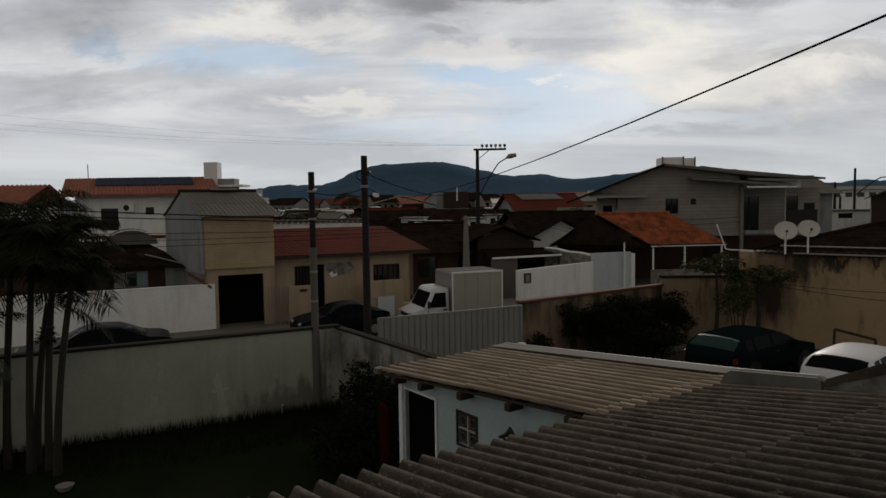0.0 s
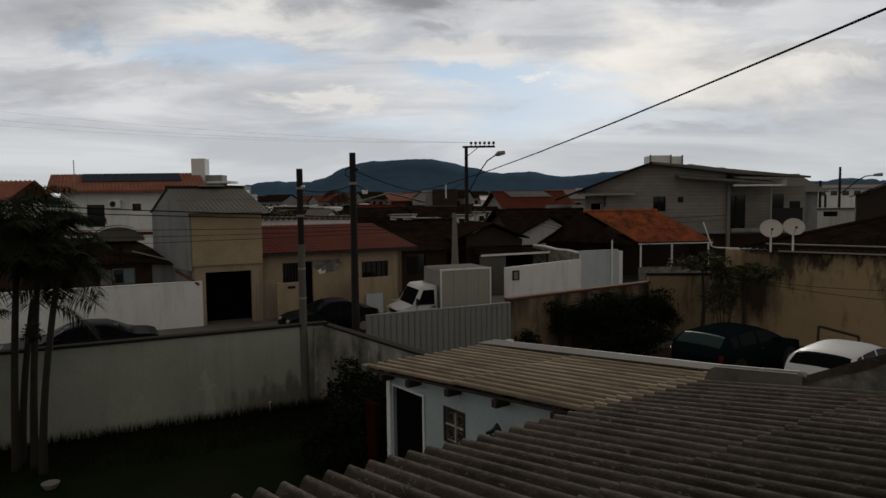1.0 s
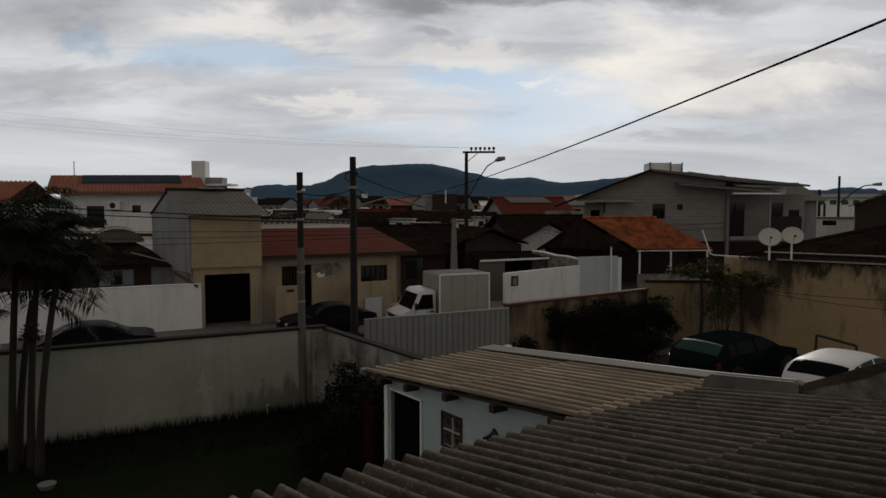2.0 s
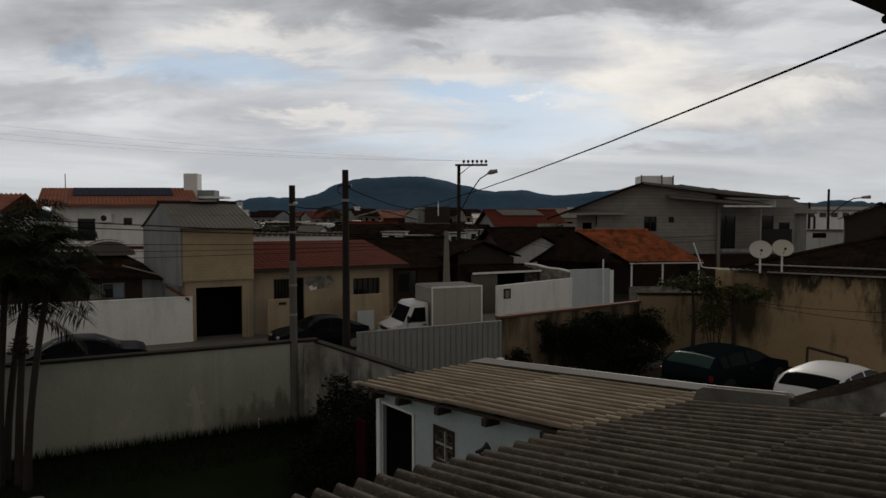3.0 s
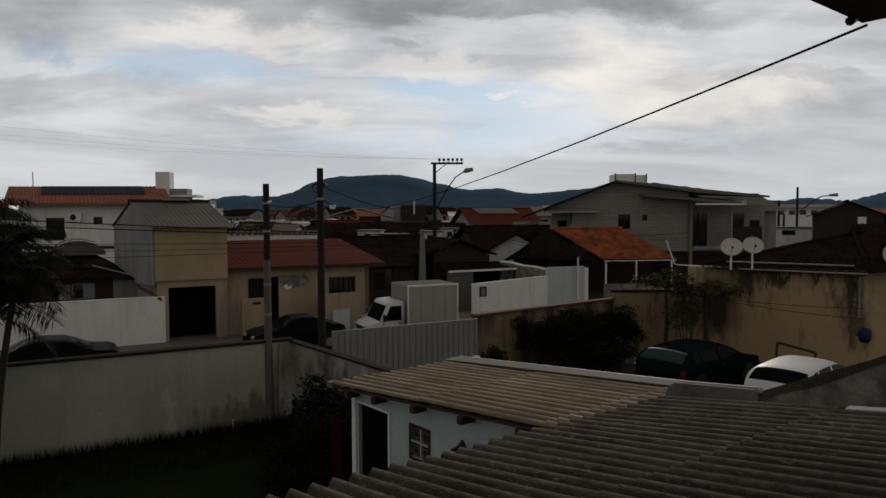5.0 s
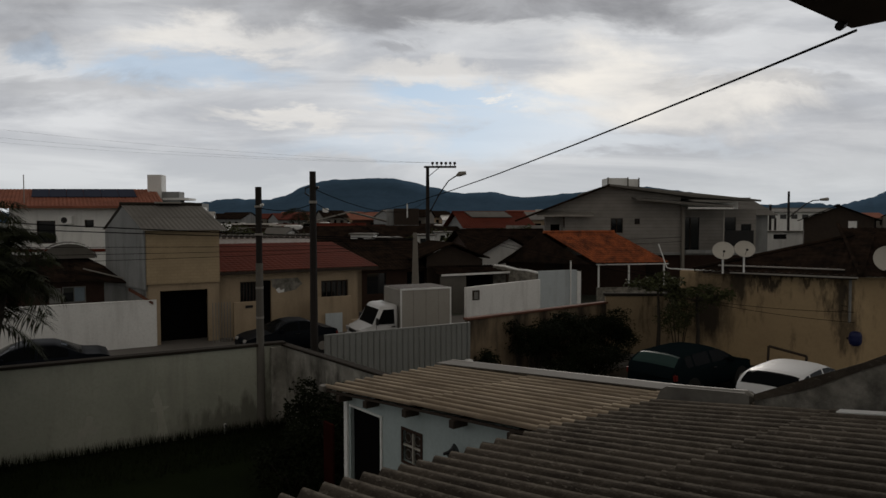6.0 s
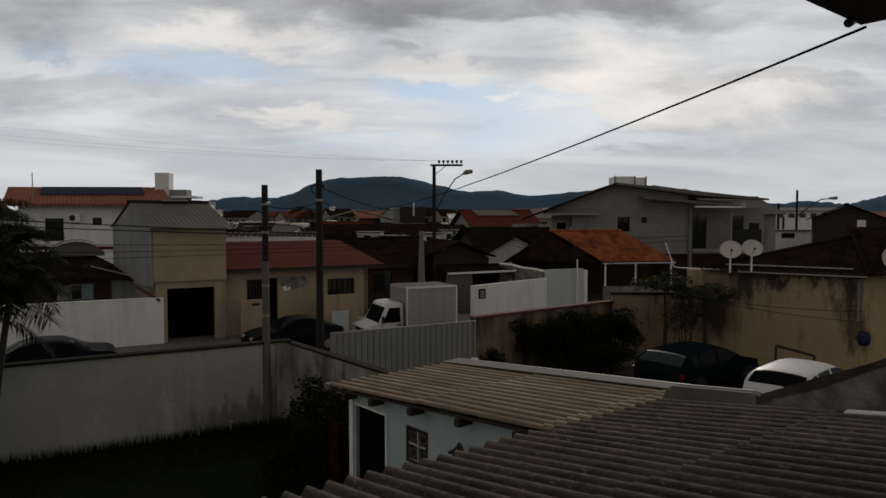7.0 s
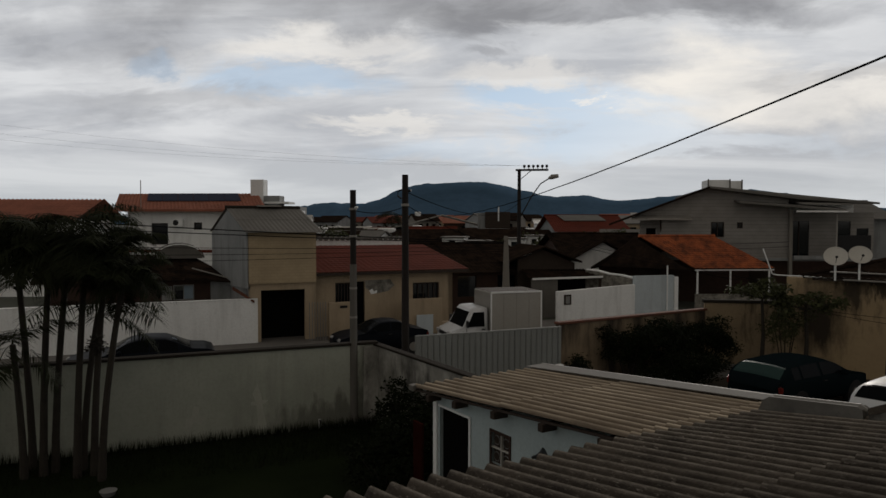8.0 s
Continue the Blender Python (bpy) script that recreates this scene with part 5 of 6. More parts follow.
def low_house(name, x, y, turn, wid, dep, eave, ridge, wall, roof, label, over=.5, fascia=None, rows=10, wave=.24, cat="house", windows=True):
    """A small gabled house with its ridge along local x and two windows towards the viewer."""
    h = thing(name, x, y, 0, turn, label, cat)
    holes = [(wid * .2, wid * .2 + 1.1, 1.0, 2.1), (wid * .62, wid * .62 + 1.1, 1.0, 2.1)] if windows and eave > 2.3 else []
    part("wall", wall_open(bmesh.new(), 0, wid, 0, .2, 0, eave, holes), wall, h)
    for xa, xb, za, zb in holes:
        part("window", B(xa, xb, .1, .14, za, zb), "glass", h)
    part("wall", B(0, wid, dep - .2, dep, 0, eave), wall, h)
    for xa in (0, wid - .2):
        part("gable_wall", solid(bmesh.new(), [(xa, .2, 0), (xa, dep - .2, 0), (xa, dep - .2, eave), (xa, dep / 2, ridge - .12), (xa, .2, eave)], (.2, 0, 0)), wall, h)
    g = (ridge - eave) / (dep / 2)
    for s in (-1, 1):
        c = (-over, dep / 2 + s * (dep / 2 + over), eave - g * over)
        part("roof", tiled((-over, dep / 2, ridge), (wid + over, dep / 2, ridge), c, wave, .018, rows), roof, h)
    part("ridge_cap", T([(-over, dep / 2, ridge + .02), (wid + over, dep / 2, ridge + .02)], .1, 6), roof, h)
    if fascia:
        part("fascia", B(-over, wid + over, -over - .06, -over, eave - g * over - .12, eave - g * over + .06), fascia, h)
    return h


low_house("dark_roof_house", -4.4, 35.2, 29, 5.6, 8.0, 2.45, 3.7, "brown", "tile_dark", "low house with broad blackened tile roof")
low_house("dark_roof_house", 3.2, 50.0, 14, 6.5, 8.0, 2.6, 4.1, "brown", "tile_dark", "brown house with a dark pitched roof")
low_house("dark_roof_house", -7.5, 46.0, 29, 7.0, 7.0, 2.2, 3.35, "grey_render", "tile_dark", "grey house under dark tiles")
low_house("dark_roof_house", 7.4, 46.0, 96, 3.2, 4.4, 2.5, 3.75, "white", "tile_dark", "white gabled house with dark tiles", windows=False)


def flat_annex(x, y, wid, top, turn):
    h = thing("flat_roofed_annex", x, y, 0, turn, "small whitewashed annex with a flat slab roof", "house", "flat annexes among the dark roofs")
    part("wall", wall_open(bmesh.new(), 0, wid, 0, .15, 0, top - .12, [(wid * .3, wid * .6, top - .85, top - .35)]), "white", h)
    part("window", B(wid * .3, wid * .6, .08, .11, top - .85, top - .35), "glass", h)
    for xa in (0, wid - .15):
        part("wall", B(xa, xa + .15, .15, 2.6, 0, top - .12), "white", h)
    part("wall", B(.15, wid - .15, 2.45, 2.6, 0, top - .12), "white", h)
    part("roof_slab", B(-.15, wid + .15, -.2, 2.75, top - .12, top, bevel=.01), "concrete", h)


for x, y, wid, top, turn in ((2.0, 60, 2.4, 3.5, 8), (-1.6, 61, 1.7, 3.62, -6), (-4.9, 60, 2.2, 3.4, 12), (.3, 62.5, 1.5, 3.85, 3), (-7.4, 62, 2.0, 3.7, -4), (33.4, 69, 4.6, 3.75, 0)):
    flat_annex(x, y, wid, top, turn)


def lean_to():
    h = thing("gabled_outhouse", .35, 35.4, 0, 16, "dark gabled outhouse with a white-edged lean-to roof", "outhouse")
    part("gable_wall", solid(bmesh.new(), [(-.2, 1.6, 0), (3.0, 1.6, 0), (3.0, 1.6, 2.75), (1.15, 1.6, 3.5), (-.2, 1.6, 2.95)], (0, .2, 0)), "wood_dark", h)
    for s in (-1, 1):
        part("roof", solid(bmesh.new(), [(1.15, 1.1, 3.62), (1.15 + s * 2.1, 1.1, 2.78), (1.15 + s * 2.1, 6.0, 2.78), (1.15, 6.0, 3.62)], (0, 0, .08)), "tile_dark", h)
    part("lean_to_roof", wavy(bmesh.new(), (-.1, 1.5, 2.42), (1, 0, 0), (0, -1.6, -.32), 4.0, 1.65, .177, .02, .01), "tile_dark", h)
    part("fascia", solid(bmesh.new(), [(.1, -.16, 1.98), (3.92, -.16, 2.06), (3.92, -.16, 2.16), (.1, -.16, 2.08)], (0, .05, 0)), "white", h)
    part("wall", B(0.1, 1.5, .0, .15, 0, 2.0), "concrete", h)
    # black sheet for the shade under the lean-to
    part("recess", B(1.5, 3.9, 1.2, 1.3, 0, 2.4), "dark", h)
    part("post", B(3.75, 3.87, -.05, .05, 0, 2.0), "wood_dark", h)
    w2 = thing("inner_wall", 3.33, 37.2, 0, -42.7, "weathered white garden wall with a crumbling top", "wall")
    part("wall_face", solid(bmesh.new(), [(0, 0, 0), (2.9, 0, 0), (2.9, 0, 2.12), (2.2, 0, 2.22), (1.5, 0, 2.24), (.8, 0, 2.36), (0, 0, 2.4)], (0, .16, 0)), "lichen", w2)
    part("coping", solid(bmesh.new(), [(0, -.02, 2.4), (.8, -.02, 2.36), (1.5, -.02, 2.24), (2.2, -.02, 2.22), (2.9, -.02, 2.12), (2.9, -.02, 2.2), (2.2, -.02, 2.29), (1.5, -.02, 2.31), (.8, -.02, 2.43), (0, -.02, 2.46)], (0, .2, 0)), "white", w2)


lean_to()


def carport_house():
    h = thing("carport_house", 4.32, 43.0, 0, 0, "dark house with an orange clay tile carport roof", "house")
    # roof plane over the carport, from the ridge down to the open eave
    a, b = Vector((2.62, -.8, 4.10)), Vector((7.15, 0.0, 4.10))
    c, d = Vector((5.1, -3.8, 2.4)), Vector((9.75, -3.0, 2.4))
    part("roof", tiled(a, b, c, .24, .035, rows=16, lap=.035), "tile_orange", h, "weathered orange clay tile carport roof")
    part("eave_beam", T([c + Vector((.1, .1, -.1)), d + Vector((-.1, .1, -.1))], .04, 6), "white", h)
    part("roof", solid(bmesh.new(), [a, Vector((-.2, -.4, 2.23)), Vector((3.6, 6.0, 2.4)), b], (0, 0, -.12)), "tile_dark", h)
    part("wall", solid(bmesh.new(), [(0.4, .6, 0), (3.0, 1.4, 0), (3.0, 1.4, 3.9), (.4, .6, 2.4)], (.1, .2, 0)), "brown", h)
    # near-black timber gives the shade inside the open carport
    part("wall", solid(bmesh.new(), [(3.0, 1.4, 0), (8.4, 4.4, 0), (8.4, 4.4, 3.8), (3.0, 1.4, 3.8)], (-.1, .2, 0)), "wood_dark", h)
    part("wall", solid(bmesh.new(), [(8.4, 4.4, 0), (10.4, -.6, 0), (10.5, -.6, 0), (8.5, 4.4, 0)], (0, 0, 2.3)), "wood_dark", h)
    # roof black on this face also covers the carport's shaded opening
    part("gable_wall", solid(bmesh.new(), [(2.38, -.75, 4.08), (.1, -.2, 2.3), (4.9, -3.6, 2.3)], (-.0, .2, 0)), "tile_dark", h)
    for p in ((5.35, -3.6), (7.2, -3.3), (9.4, -2.9)):
        part("post", T([(p[0], p[1], 0), (p[0], p[1], 2.32)], .055, 8), "white", h)
    part("ridge_cap", T([a + Vector((-.05, 0, .05)), b + Vector((.05, 0, .05))], .09, 8), "tile_orange", h)
    part("low_wall", solid(bmesh.new(), [(5.2, -3.9, 0), (9.8, -3.1, 0), (9.77, -2.95, 0), (5.17, -3.75, 0)], (0, 0, .98)), "lichen", h)


carport_house()


def storey_house():
    # two-storey house with board cladding, broad asymmetric roof
    h = thing("two_storey_house", 7.4, 44.0, 0, 0, "two-storey grey boarded house with broad low gable roof", "house")
    wins = [(4.15, 4.95, 4.05, 5.0), (5.7, 6.05, 4.6, 4.98)]
    gable = bmesh.new()
    wall_open(gable, 1.2, 8.7, 0, .2, 2.75, 5.0, wins)
    part("wall", gable, "siding", h)
    part("gable_wall", solid(bmesh.new(), [(1.2, 0, 5.0), (8.7, 0, 5.0), (8.7, 0, 6.45), (3.9, 0, 7.06), (1.2, 0, 6.04), (-.3, 0, 5.46), (-.3, 0, 5.2), (1.2, 0, 5.2)], (0, .2, 0)), "siding", h)
    part("wall", B(1.2, 8.7, .3, .5, 0, 2.7), "brown", h)
    part("slab", B(1.0, 14.2, -.12, .3, 2.62, 2.78), "grey_render", h)
    for xa, xb, za, zb in wins:
        win = part("window", B(xa, xb, .1, .14, za, zb), "glass", h)
        part("window_frame", wall_open(bmesh.new(), xa, xb, .02, .08, za, zb, [(xa + .05, (xa + xb) / 2 - .02, za + .05, zb - .05), ((xa + xb) / 2 + .02, xb - .05, za + .05, zb - .05)]), "wood_dark", win)
    # left wing under its own awning
    part("wall", wall_open(bmesh.new(), 0.0, 1.2, .6, .8, 2.75, 5.1, [(.35, 1.0, 2.9, 4.6)]), "siding", h)
    part("room_back", B(.2, 1.2, 2.0, 2.1, 2.7, 5.0), "dark", h)
    part("awning", solid(bmesh.new(), [(-.7, -.6, 5.12), (2.9, -.6, 5.10), (2.9, .3, 5.42), (-.7, .3, 5.5)], (0, 0, .09)), "metal_sheet", h)
    # porch: pillar, door, window, balcony rail
    part("wall", wall_open(bmesh.new(), 8.9, 14.2, 1.2, 1.4, 2.78, 5.6, [(9.2, 10.4, 2.85, 5.05), (12.0, 12.85, 3.4, 5.05), (13.2, 13.9, 3.4, 4.6)]), "siding", h)
    door = part("door", B(9.2, 10.4, 1.28, 1.34, 2.85, 5.05), "glass", h, "dark glazed double door")
    part("meeting_stile", B(9.77, 9.83, 1.24, 1.28, 2.85, 5.05), "wood_dark", door)
    part("window", B(12.0, 12.85, 1.28, 1.34, 3.4, 5.05), "glass", h)
    part("window", B(13.2, 13.9, 1.28, 1.34, 3.4, 4.6), "glass", h)
    part("wall", B(8.9, 14.2, 1.4, 1.6, 0, 2.62), "brown", h)
    part("pillar", B(8.7, 8.9, -.25, -.03, 0, 5.75, bevel=.015), "concrete_pale", h)
    part("pillar", T([(11.35, -.4, 2.7), (11.35, -.4, 5.5)], .045, 8), "truck_box", h)
    part("parapet", B(8.95, 11.4, -.35, -.2, 2.72, 2.95), "grey_render", h)
    part("balcony_rail", B(11.45, 13.3, -.4, -.3, 3.2, 4.2), "black", h, "dark balcony railing panel")
    # roofs
    part("roof", solid(bmesh.new(), [(-.95, -.7, 5.2), (3.9, -.7, 7.05), (3.9, 9, 6.6), (-.95, 9, 4.75)], (0, 0, .14)), "tile_dark", h)
    part("roof", solid(bmesh.new(), [(3.9, -.7, 7.05), (9.2, -.7, 6.35), (13.7, -.5, 6.05), (12.0, 9, 6.55), (3.9, 9, 6.75)], (0, 0, .12)), "fibre_grey", h)
    part("porch_roof", solid(bmesh.new(), [(5.5, -1.2, 6.12), (11.6, -1.2, 5.62), (11.6, .6, 5.85), (5.5, .6, 6.35)], (0, 0, .1)), "fibre_grey", h)
    part("gutter", T([(8.7, -1.25, 5.62), (11.6, -1.25, 5.6)], .06, 6), "white", h)
    part("upper_wall", B(8.7, 13.2, 1.7, 1.9, 5.5, 6.1), "white", h)
    tank = thing("roof_tank", 11.85, 46.0, 0, 0, "white boxy water tank housing on the roof", "water tank")
    part("housing", B(0, 1.35, 0, 1.6, 6.9, 7.72, bevel=.02), "white", tank)
    part("housing", B(1.35, 2.3, .5, 1.6, 6.8, 7.68, bevel=.02), "white", tank)
    for px_, py_ in ((0, 0), (1.35, 0), (2.25, .5)):
        part("corner_post", B(px_ - .03, px_ + .05, py_ - .05, py_ - .01, 6.8, 7.76), "concrete", tank)
    low_house("rear_wing", 19.2, 49, 8, 5.5, 6, 5.4, 6.5, "grey_render", "fibre_grey", "rear wing with grey roof", rows=3, windows=False)


storey_house()
gabled = low_house("gabled_cottage", 38.4, 58.7, 62, 6.0, 5.4, 5.0, 6.15, "wood_dark", "tile_dark", "small dark cottage with a gabled roof", rows=6, windows=False)
part("window", B(-.04, 0, 1.3, 1.95, 4.15, 4.75), "white", gabled, "pale shuttered gable window")
hall = low_house("long_hall", 36.0, 92.0, 5, 22, 9, 6.0, 6.5, "white", "fibre_grey", "long white hall far down the street", rows=3, windows=False)
for xa in (10.2, 11.8, 13.4, 15.0, 16.6):
    part("window", B(xa, xa + .9, -.04, 0, 5.0, 5.6), "glass", hall)
cottage = low_house("red_roof_cottage", 3.4, 68.0, 14, 7.0, 7, 4.3, 5.75, "grey_render", "tile_red", "far house with red roof and a grey panel")
part("roof_panel", solid(bmesh.new(), [(.8, 3.3, 5.74), (5.2, 3.3, 5.74), (5.6, 1.9, 5.16), (1.2, 1.9, 5.16)], (0, -.02, .06)), "fibre_grey", cottage, "dull blue-grey roof panel")
part("round_vent", T([(.6, -.05, 3.4), (.6, .02, 3.4)], .5, 14), "white", cottage)


# ---- the far quarter: many small roofs ----
def far_landmarks():
    h = thing("dark_cube_building", -4.6, 82.0, 0, 4, "dark flat-roofed building with a white lower floor", "building")
    part("upper_floor", B(0, 3.0, 0, 4, 4.3, 6.3, bevel=.03), "wood_dark", h)
    part("lower_floor", wall_open(bmesh.new(), 0, 3.0, .05, .25, 0, 4.3, [(.2, 1.2, 2.8, 4.1), (1.6, 2.7, 3.1, 4.1)]), "white", h)
    part("glazing", B(.1, 2.9, .4, .5, 2.5, 4.2), "glass", h)
    part("vent_pipe", T([(1.6, -.1, 5.2), (1.6, -.1, 6.9)], .09, 6), "white", h)
    part("side_wing", B(-.9, 0, .5, 4, 0, 6.2, bevel=.03), "grey_render", h)
    h = thing("pale_hall", -19.0, 96.0, 0, 8, "long hall with a pale metal roof", "hall")
    part("wall", B(0, 15, 0, 10, 0, 4.1), "white", h)
    part("roof", pitched(bmesh.new(), [(7.5, -.5, 6.2), (7.5, 11, 6.2), (-.6, 11, 4.1), (-.6, -.5, 4.1)], .12), "truck_box", h)
    part("roof", pitched(bmesh.new(), [(7.5, -.5, 6.2), (7.5, 11, 6.2), (15.6, 11, 4.1), (15.6, -.5, 4.1)], .12), "truck_box", h)
    low_house("rust_roof_house", -11.6, 72.0, 12, 4.4, 5, 3.3, 4.5, "white", "tile_red", "small house with a rusty red roof", rows=6)
    low_house("white_flat", 2.0, 105.0, 3, 9, 7, 5.0, 5.6, "white", "truck_box", "white low building in the far quarter", rows=3)


far_landmarks()


def far_quarter():
    rnd = random.Random(11)
    walls, roofs = ["white", "concrete_pale", "ochre_plain", "grey_render", "brown"], ["tile_dark", "fibre_grey", "tile_red", "truck_box", "tile_dark", "tile_clay", "fibre_grey", "tile_dark"]
    made = {}
    for k in range(420):
        d = 64 + 260 * rnd.random() ** 1.5
        az = rnd.uniform(-.62, .75) if k % 3 else rnd.uniform(-.33, .12)
        x, y = d * az, d
        if (abs(az) < .03 and d < 75) or (az > .42 and d < 150):
            continue
        wl, rf = rnd.choice(walls), rnd.choice(roofs)
        if rf in ('truck_box', 'tile_clay') and y < 100:
            rf = 'tile_dark'  # the nearer roofs are all old and dark
        two = rnd.random() < .25
        h = (rnd.uniform(5.0, 5.6) if two and d > 110 else rnd.uniform(2.7, 3.1))
        wid, dep = rnd.uniform(4.5, 9), rnd.uniform(5, 8)
        key = (wl, rf, int(h))
        t = thing("far_house", x, y, 0, rnd.uniform(-25, 40), "small far house with a low pitched roof", "house", "houses of the far quarter")
        if key not in made:
            bw = wall_open(bmesh.new(), 0, 10, 0, .2, 0, h, [(1.5, 3.0, h - 1.9, h - .7), (4.5, 5.5, h - 2.6, h - .6), (7, 8.4, h - 1.9, h - .7)])
            box(bw, 0, 10, 6.8, 7, 0, h)
            for xa in (0, 9.8):
                solid(bw, [(xa, .2, 0), (xa, 6.8, 0), (xa, 6.8, h), (xa, 3.5, h + 1.15), (xa, .2, h)], (.2, 0, 0))
            br = bmesh.new()
            for s in (-1, 1):
                pitched(br, [(-.4, 3.5, h + 1.3), (10.4, 3.5, h + 1.3), (10.4, 3.5 + s * 4.0, h - .05), (-.4, 3.5 + s * 4.0, h - .05)], .12)
            bg = bmesh.new()
            box(bg, 1.3, 8.6, 1.0, 1.1, h - 2.7, h - .5)
            made[key] = [part("wall", bw, wl, t), part("roof", br, rf, t), part("glazing", bg, "glass", t)]
        else:
            for o in made[key]:
                again(o, t, Matrix())
        t.scale = (wid / 10, dep / 7, 1)
        if k % 4 == 0 and d < 190:
            tk = thing("rooftop_tank", x, y + 3, 0, 0, "small pale water tank on a far roof", "water tank", "tanks of the far quarter")
            m = Matrix.Translation((0, 0, h + rnd.uniform(.5, .9)))
            if "tank" not in made:
                made["tank"] = part("tank_body", T([(0, 0, 0), (0, 0, .75), (0, 0, .85)], [.55, .65, .4], 10), "white", tk)
                made["tank"].matrix_basis = m
                made["stand"] = part("stand", B(-.5, .5, -.5, .5, -1.0, 0.0), "grey_render", tk)
                made["stand"].matrix_basis = m
            else:
                again(made["tank"], tk, m)
                again(made["stand"], tk, m)


far_quarter()


def far_tree(x, y, h, w, seed):
    rnd = random.Random(seed)
    t = thing("far_tree", x, y, 0, 0, "dark leafy tree between far houses", "tree", "trees of the far quarter")
    part("trunk", T([(0, 0, 0), (.1, 0, h * .6)], [.2, .09], 6), "bark", t)
    bm = bmesh.new()
    for k in range(7):
        leaves(bm, (rnd.uniform(-.5, .5) * w, rnd.uniform(-.5, .5) * w, h * rnd.uniform(.55, .9)), (w * .45, w * .45, h * .2), 110, .4, rnd)
    part("crown", bm, "leaf", t)


rt = random.Random(8)
for k in range(46):
    d = 56 + 150 * rt.random() ** 1.4
    far_tree(d * rt.uniform(-.5, .38), d, rt.uniform(3.0, 5.0), rt.uniform(1.6, 3.2), 200 + k)


# ---- hills ----
def hills():
    bm = bmesh.new()
    n = 420
    rings = []
    heights = [40, 40, 47, 28, 32, 49, 40, 48, 61, 51, 55, 97, 112, 110, 117, 115, 98, 82, 65, 87, 56, 63, 70, 73, 85, 92, 86, 74, 69, 54, 46, 29, 44, 41, 27, 45, 46, 103]
    bumps = [(-.56 + .034 * k, .032, v) for k, v in enumerate(heights)] + [(.85, .12, 60), (1.05, .15, 60), (-.7, .12, 40), (-.9, .15, 40)]
    for i in range(n + 1):
        a = -1.0 + 2.2 * i / n
        z = 8 + sum(h * math.exp(-((a - c) / w) ** 2) for c, w, h in bumps) + 5 * noise.noise((a * 60, 0, 0)) + 4 * noise.noise((a * 190, 4, 0)) + 2.5 * noise.noise((a * 520, 9, 0))
        col = []
        for f, dz in ((0.0, 0.0), (.5, .45), (.8, .75), (1.0, 1.0), (1.2, .5)):
            d = 2700 + 500 * f
            wob = 10 * noise.noise((a * 30, f * 3, 2)) if 0 < f < 1 else 0
            col.append(bm.verts.new((d * math.sin(math.atan(a)), d * math.cos(math.atan(a)), z * dz + wob)))
        rings.append(col)
    for A, Bc in zip(rings, rings[1:]):
        for j in range(4):
            bm.faces.new((A[j], A[j + 1], Bc[j + 1], Bc[j]))
    tagged(part("backdrop_hills", bm, "hill", smooth=True), "forested hills on the horizon, blue haze in their colour", "hills", kind="structure")


hills()


# ---- plants ----
def palm(x, y, height, lean, seed, fronds, length, group, seeds=None):
    rnd = random.Random(seed)
    p = thing("palm_tree", x, y, 0, 0, "dark feathery palm with a slim bare trunk", "palm", group)
    top = Vector((lean[0], lean[1], height))
    pts = [Vector((lean[0] * (f ** 1.6), lean[1] * (f ** 1.6), height * f)) for f in (0, .15, .3, .45, .6, .75, .9, 1)]
    part("trunk", T(pts, [.085, .07, .065, .06, .06, .055, .055, .05], 8), "bark", p)
    bm = bmesh.new()
    for k in range(fronds):
        az = k * 2.4 + rnd.uniform(-.3, .3)
        up = rnd.uniform(-.15, 1.1)
        L = length * rnd.uniform(.7, 1.1)
        prev, mid = None, []
        d = Vector((math.cos(az) * math.cos(up), math.sin(az) * math.cos(up), math.sin(up)))
        q, v = top.copy(), d.copy()
        n = 14
        for i in range(n + 1):
            mid.append(q.copy())
            v = (v + Vector((0, 0, -.11))).normalized()
            q = q + v * L / n
        side = d.cross(Vector((0, 0, 1))).normalized()
        for i in range(n):
            a, b = mid[i], mid[i + 1]
            bm.faces.new([bm.verts.new(c) for c in (a + side * .012, a - side * .012, b - side * .01, b + side * .01)])
            if i < 2:
                continue
            ll = length * .30 * math.sin(math.pi * (i + 1.5) / (n + 2.5)) + .08
            for sgn in (-1, 1):
                for h in (0, .25, .5, .75):
                    if rnd.random() < .14:
                        continue
                    o = a.lerp(b, h)
                    tip = o + side * sgn * ll * rnd.uniform(.6, 1.2) + (b - a).normalized() * ll * .5 + Vector((0, 0, -ll * rnd.uniform(.25, .7)))
                    w = (b - a).normalized() * .014
                    m_ = o.lerp(tip, .5) + Vector((0, 0, .04))
                    bm.faces.new([bm.verts.new(c) for c in (o, m_ + w, tip, m_ - w)])
    part("crown", bm, "frond", p)
    if seeds:
        part("seed_pod", leaves(bmesh.new(), seeds, (.17, .17, .24), 420, .09, rnd, .3), "bark", p, "hanging dry brown seed pod")
    return p


G = "palms inside the yard wall"
palm(-9.15, 12.0, 4.45, (.15, .1), 3, 24, 1.45, G)
palm(-8.45, 12.0, 4.42, (.2, .1), 4, 22, 1.4, G)
palm(-8.2, 12.15, 4.2, (.25, .1), 5, 20, 1.3, G, (.16, -.1, 2.55))
palm(-7.88, 11.9, 3.85, (.45, .1), 7, 15, 1.05, G)
palm(-9.6, 12.3, 4.6, (-.4, .1), 8, 24, 1.6, G)
palm(-9.05, 12.2, 4.75, (.35, .1), 6, 22, 1.45, G)
palm(-10.4, 12.2, 4.6, (-.3, .1), 10, 22, 1.6, G)
palm(-8.6, 12.4, 3.1, (.3, .1), 14, 4, 1.7, G)
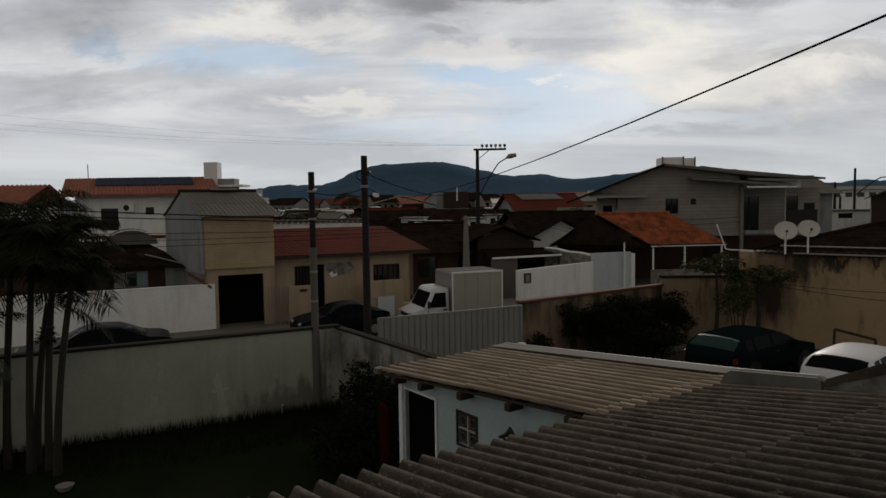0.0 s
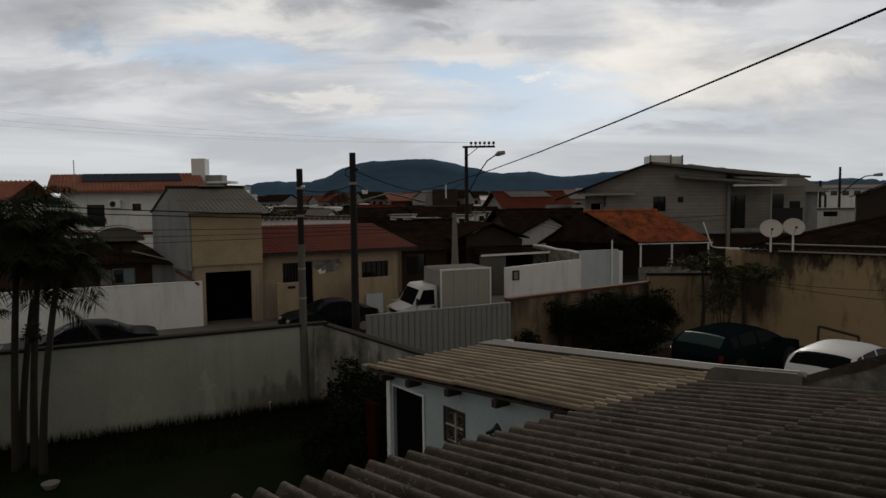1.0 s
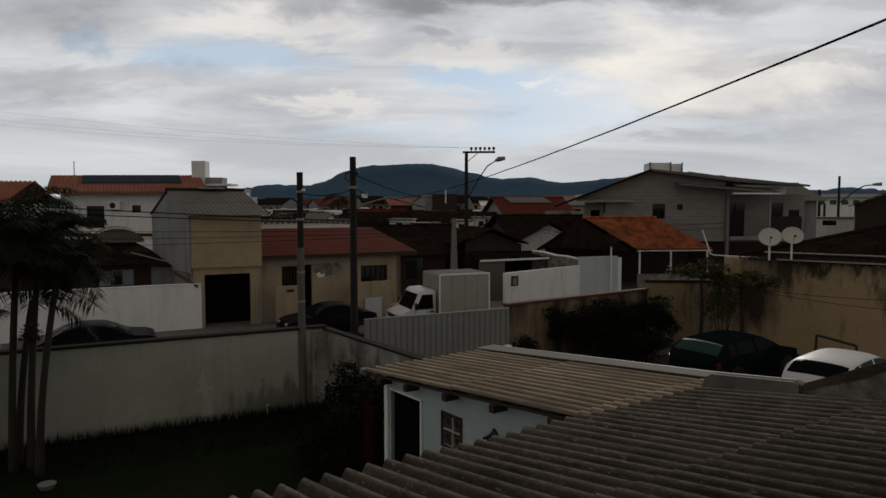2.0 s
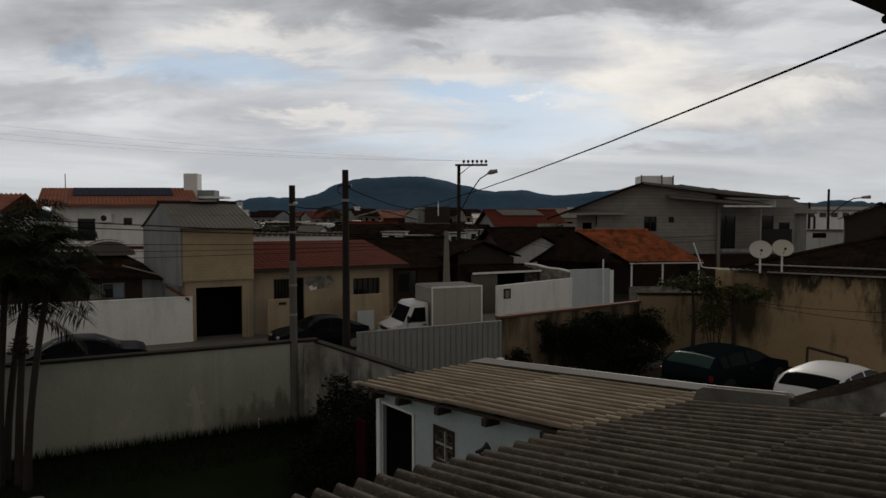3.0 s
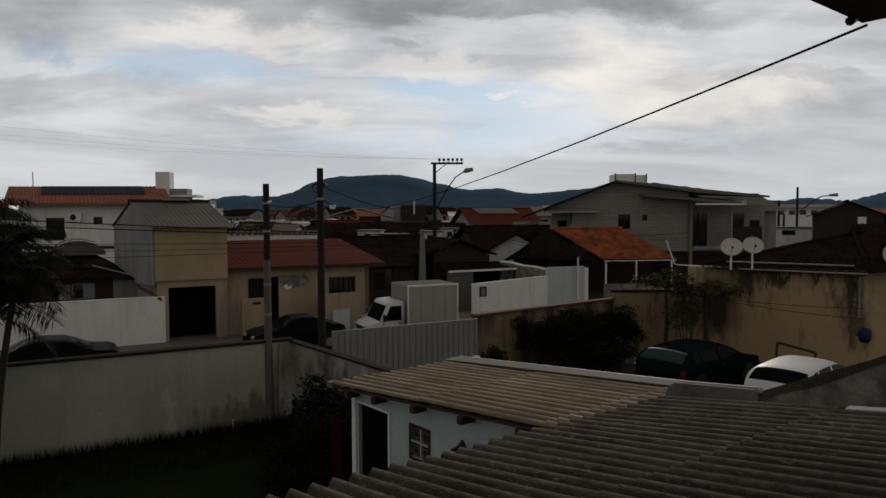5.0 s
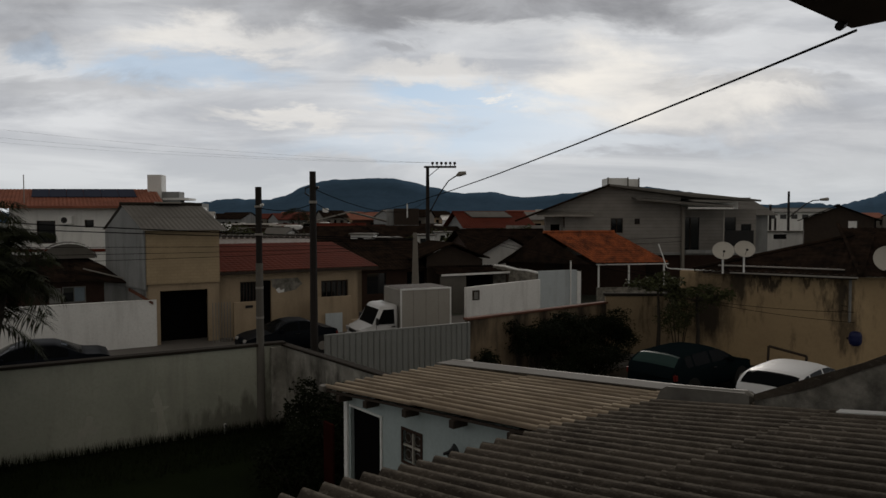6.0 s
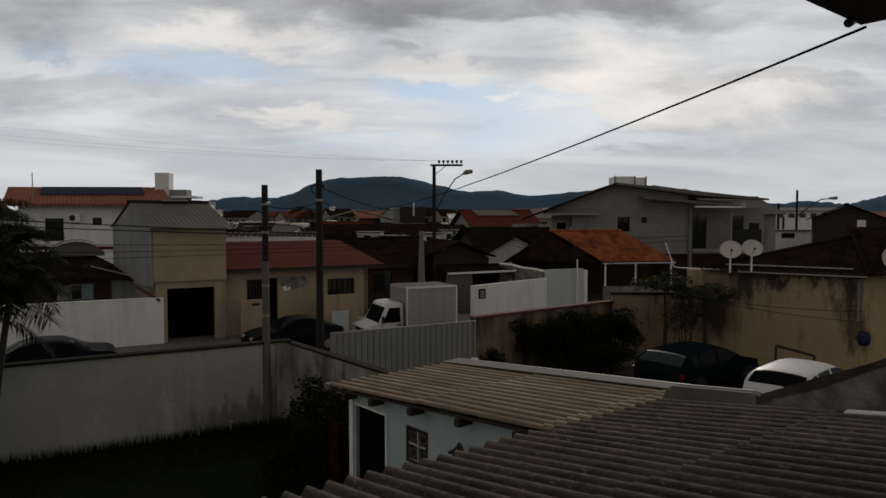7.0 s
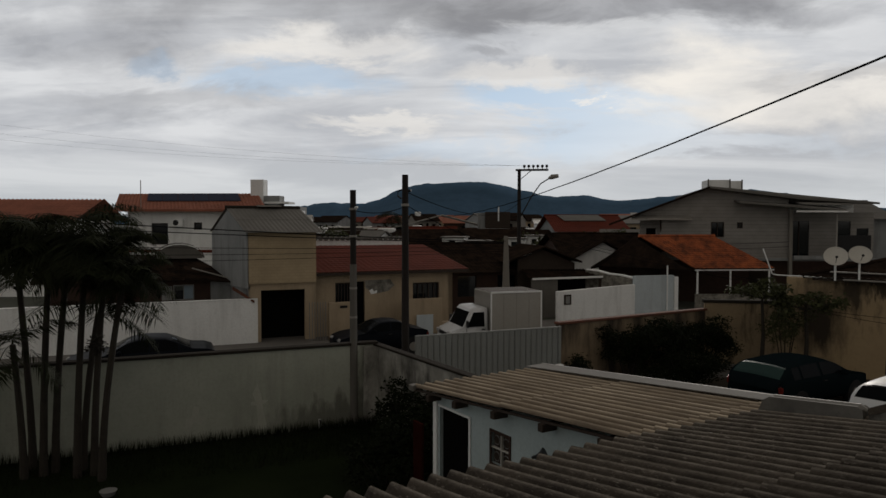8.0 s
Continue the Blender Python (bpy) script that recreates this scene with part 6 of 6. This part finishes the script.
palm(-9.4, 11.8, 2.6, (-.1, -.1), 15, 6, 1.2, G)


def shrub(name, x, y, radii, z, count, size, seed, label):
    rnd = random.Random(seed)
    s = thing(name, x, y, 0, 0, label, "shrub")
    for k in range(5):
        a = k * 1.3
        part("stem", T([(0.05 * math.cos(a), .05 * math.sin(a), 0), (radii[0] * .5 * math.cos(a), radii[1] * .5 * math.sin(a), z + radii[2] * .4)], [.025, .01], 5), "bark", s)
    bm = bmesh.new()
    leaves(bm, (0, 0, z), radii, count, size, rnd)
    for k in range(7):
        c = (rnd.uniform(-.8, .8) * radii[0], rnd.uniform(-.8, .8) * radii[1], z + rnd.uniform(-.2, .75) * radii[2])
        leaves(bm, c, [r * .45 for r in radii], count // 8, size, rnd)
    part("foliage", bm, "leaf" if "leafy" in label else "leaf_shaded", s)
    return s


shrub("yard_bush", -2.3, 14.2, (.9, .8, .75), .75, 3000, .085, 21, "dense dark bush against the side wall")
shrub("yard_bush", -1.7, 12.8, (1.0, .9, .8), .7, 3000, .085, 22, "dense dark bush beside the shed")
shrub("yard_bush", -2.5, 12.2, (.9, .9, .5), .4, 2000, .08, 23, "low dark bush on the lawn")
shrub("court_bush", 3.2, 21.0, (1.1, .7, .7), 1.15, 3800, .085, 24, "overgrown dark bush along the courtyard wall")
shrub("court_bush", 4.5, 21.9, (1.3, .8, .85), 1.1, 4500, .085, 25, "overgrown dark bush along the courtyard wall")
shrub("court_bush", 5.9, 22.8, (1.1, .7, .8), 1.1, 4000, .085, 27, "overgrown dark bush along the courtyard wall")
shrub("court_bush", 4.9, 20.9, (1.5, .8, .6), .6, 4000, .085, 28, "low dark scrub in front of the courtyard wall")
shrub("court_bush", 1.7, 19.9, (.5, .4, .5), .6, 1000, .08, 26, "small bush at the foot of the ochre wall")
shrub("court_bush", 8.3, 22.7, (.8, .6, .9), 1.7, 1300, .09, 29, "leafy bush reaching over the garden wall")


def small_tree(x, y, h, seed):
    rnd = random.Random(seed)
    t = thing("papaya_tree", x, y, 0, 0, "small leafy tree growing above the garden wall", "tree")
    part("trunk", T([(0, 0, 0), (.05, 0, h * .5), (0, .05, h)], [.08, .06, .035], 7), "bark", t)
    bm = bmesh.new()
    br = bmesh.new()
    for k in range(22):
        a, e = k * 2.4, rnd.uniform(-.1, .9)
        L = rnd.uniform(.5, 1.05)
        p = Vector((math.cos(a) * math.cos(e) * L, math.sin(a) * math.cos(e) * L, h + math.sin(e) * L * .7 - .2))
        tube(br, [(0, .03, h - .25), p], [.014, .008], 4)
        leaves(bm, p, (.3, .3, .2), 46, .14, rnd, .5)
    part("limbs", br, "bark", t)
    part("crown", bm, "leaf", t)


small_tree(7.55, 22.6, 2.75, 31)
small_tree(8.75, 22.3, 2.45, 32)
palm(-14.6, 75, 5.7, (0, 0), 12, 20, 2.2, "palm in the far quarter")


# ---- small things ----
fr = thing("leaning_frame", 9.85, 19.75, 0, -33, "dark timber rectangular frame leaning on the ochre wall", "frame")
for a in (((0, 0, 0), (0, .3, 1.14)), ((1.0, 0, 0), (1.0, .3, .94)), ((0, .3, 1.14), (1.0, .3, .94))):
    part("bar", T(a, .04, 6), "wood_dark", fr)
tap = thing("garden_tap", -4.75, 15.55, 0, 0, "small white garden tap on a stub pipe", "tap")
part("stub", T([(0, 0, 0), (0, 0, .24)], .03, 6), "white", tap)
part("spout", T([(0, 0, .22), (.05, -.1, .21), (.05, -.12, .14)], .022, 6), "black", tap)
basin = thing("plastic_basin", -7.3, 11.2, 0, 0, "pale round plastic basin standing on the lawn", "basin")
part("bowl", T([(0, 0, 0.02), (0, 0, .04), (0, 0, .1), (0, 0, .12)], [.09, .11, .14, .15], 18), "bars", basin)
brd = thing("red_board", -1.75, 11.35, 0, 39, "dull red board standing beside the shed", "board")
part("plank", B(0, .05, -.15, .15, 0, 1.5, bevel=.01), "board", brd)


def grass_tufts():
    """Long uncut blades at the foot of the yard wall and round the bushes."""
    rnd = random.Random(44)
    verts, faces = [], []
    for k in range(9000):
        a, n = -12.5 * rnd.random() ** 1.4, -.2 - rnd.random() ** 2 * 2.2
        x, y = st(a, n)
        hgt, w, t = rnd.uniform(.06, .20) * (1.5 if n > -.5 else 1), rnd.uniform(.005, .011), rnd.uniform(0, math.tau)
        lx, ly = rnd.uniform(-.07, .07), rnd.uniform(-.07, .07)
        i = len(verts)
        verts += [(x - w * math.cos(t), y - w * math.sin(t), .0), (x + w * math.cos(t), y + w * math.sin(t), .0), (x + lx, y + ly, hgt)]
        faces.append((i, i + 1, i + 2))
    me = bpy.data.meshes.new("grass_tufts")
    me.from_pydata(verts, [], faces)
    me.materials.append(M["leaf_shaded"])
    tagged(new("grass_tufts", me), "long uncut grass blades along the yard wall", "grass", kind="stuff")


grass_tufts()
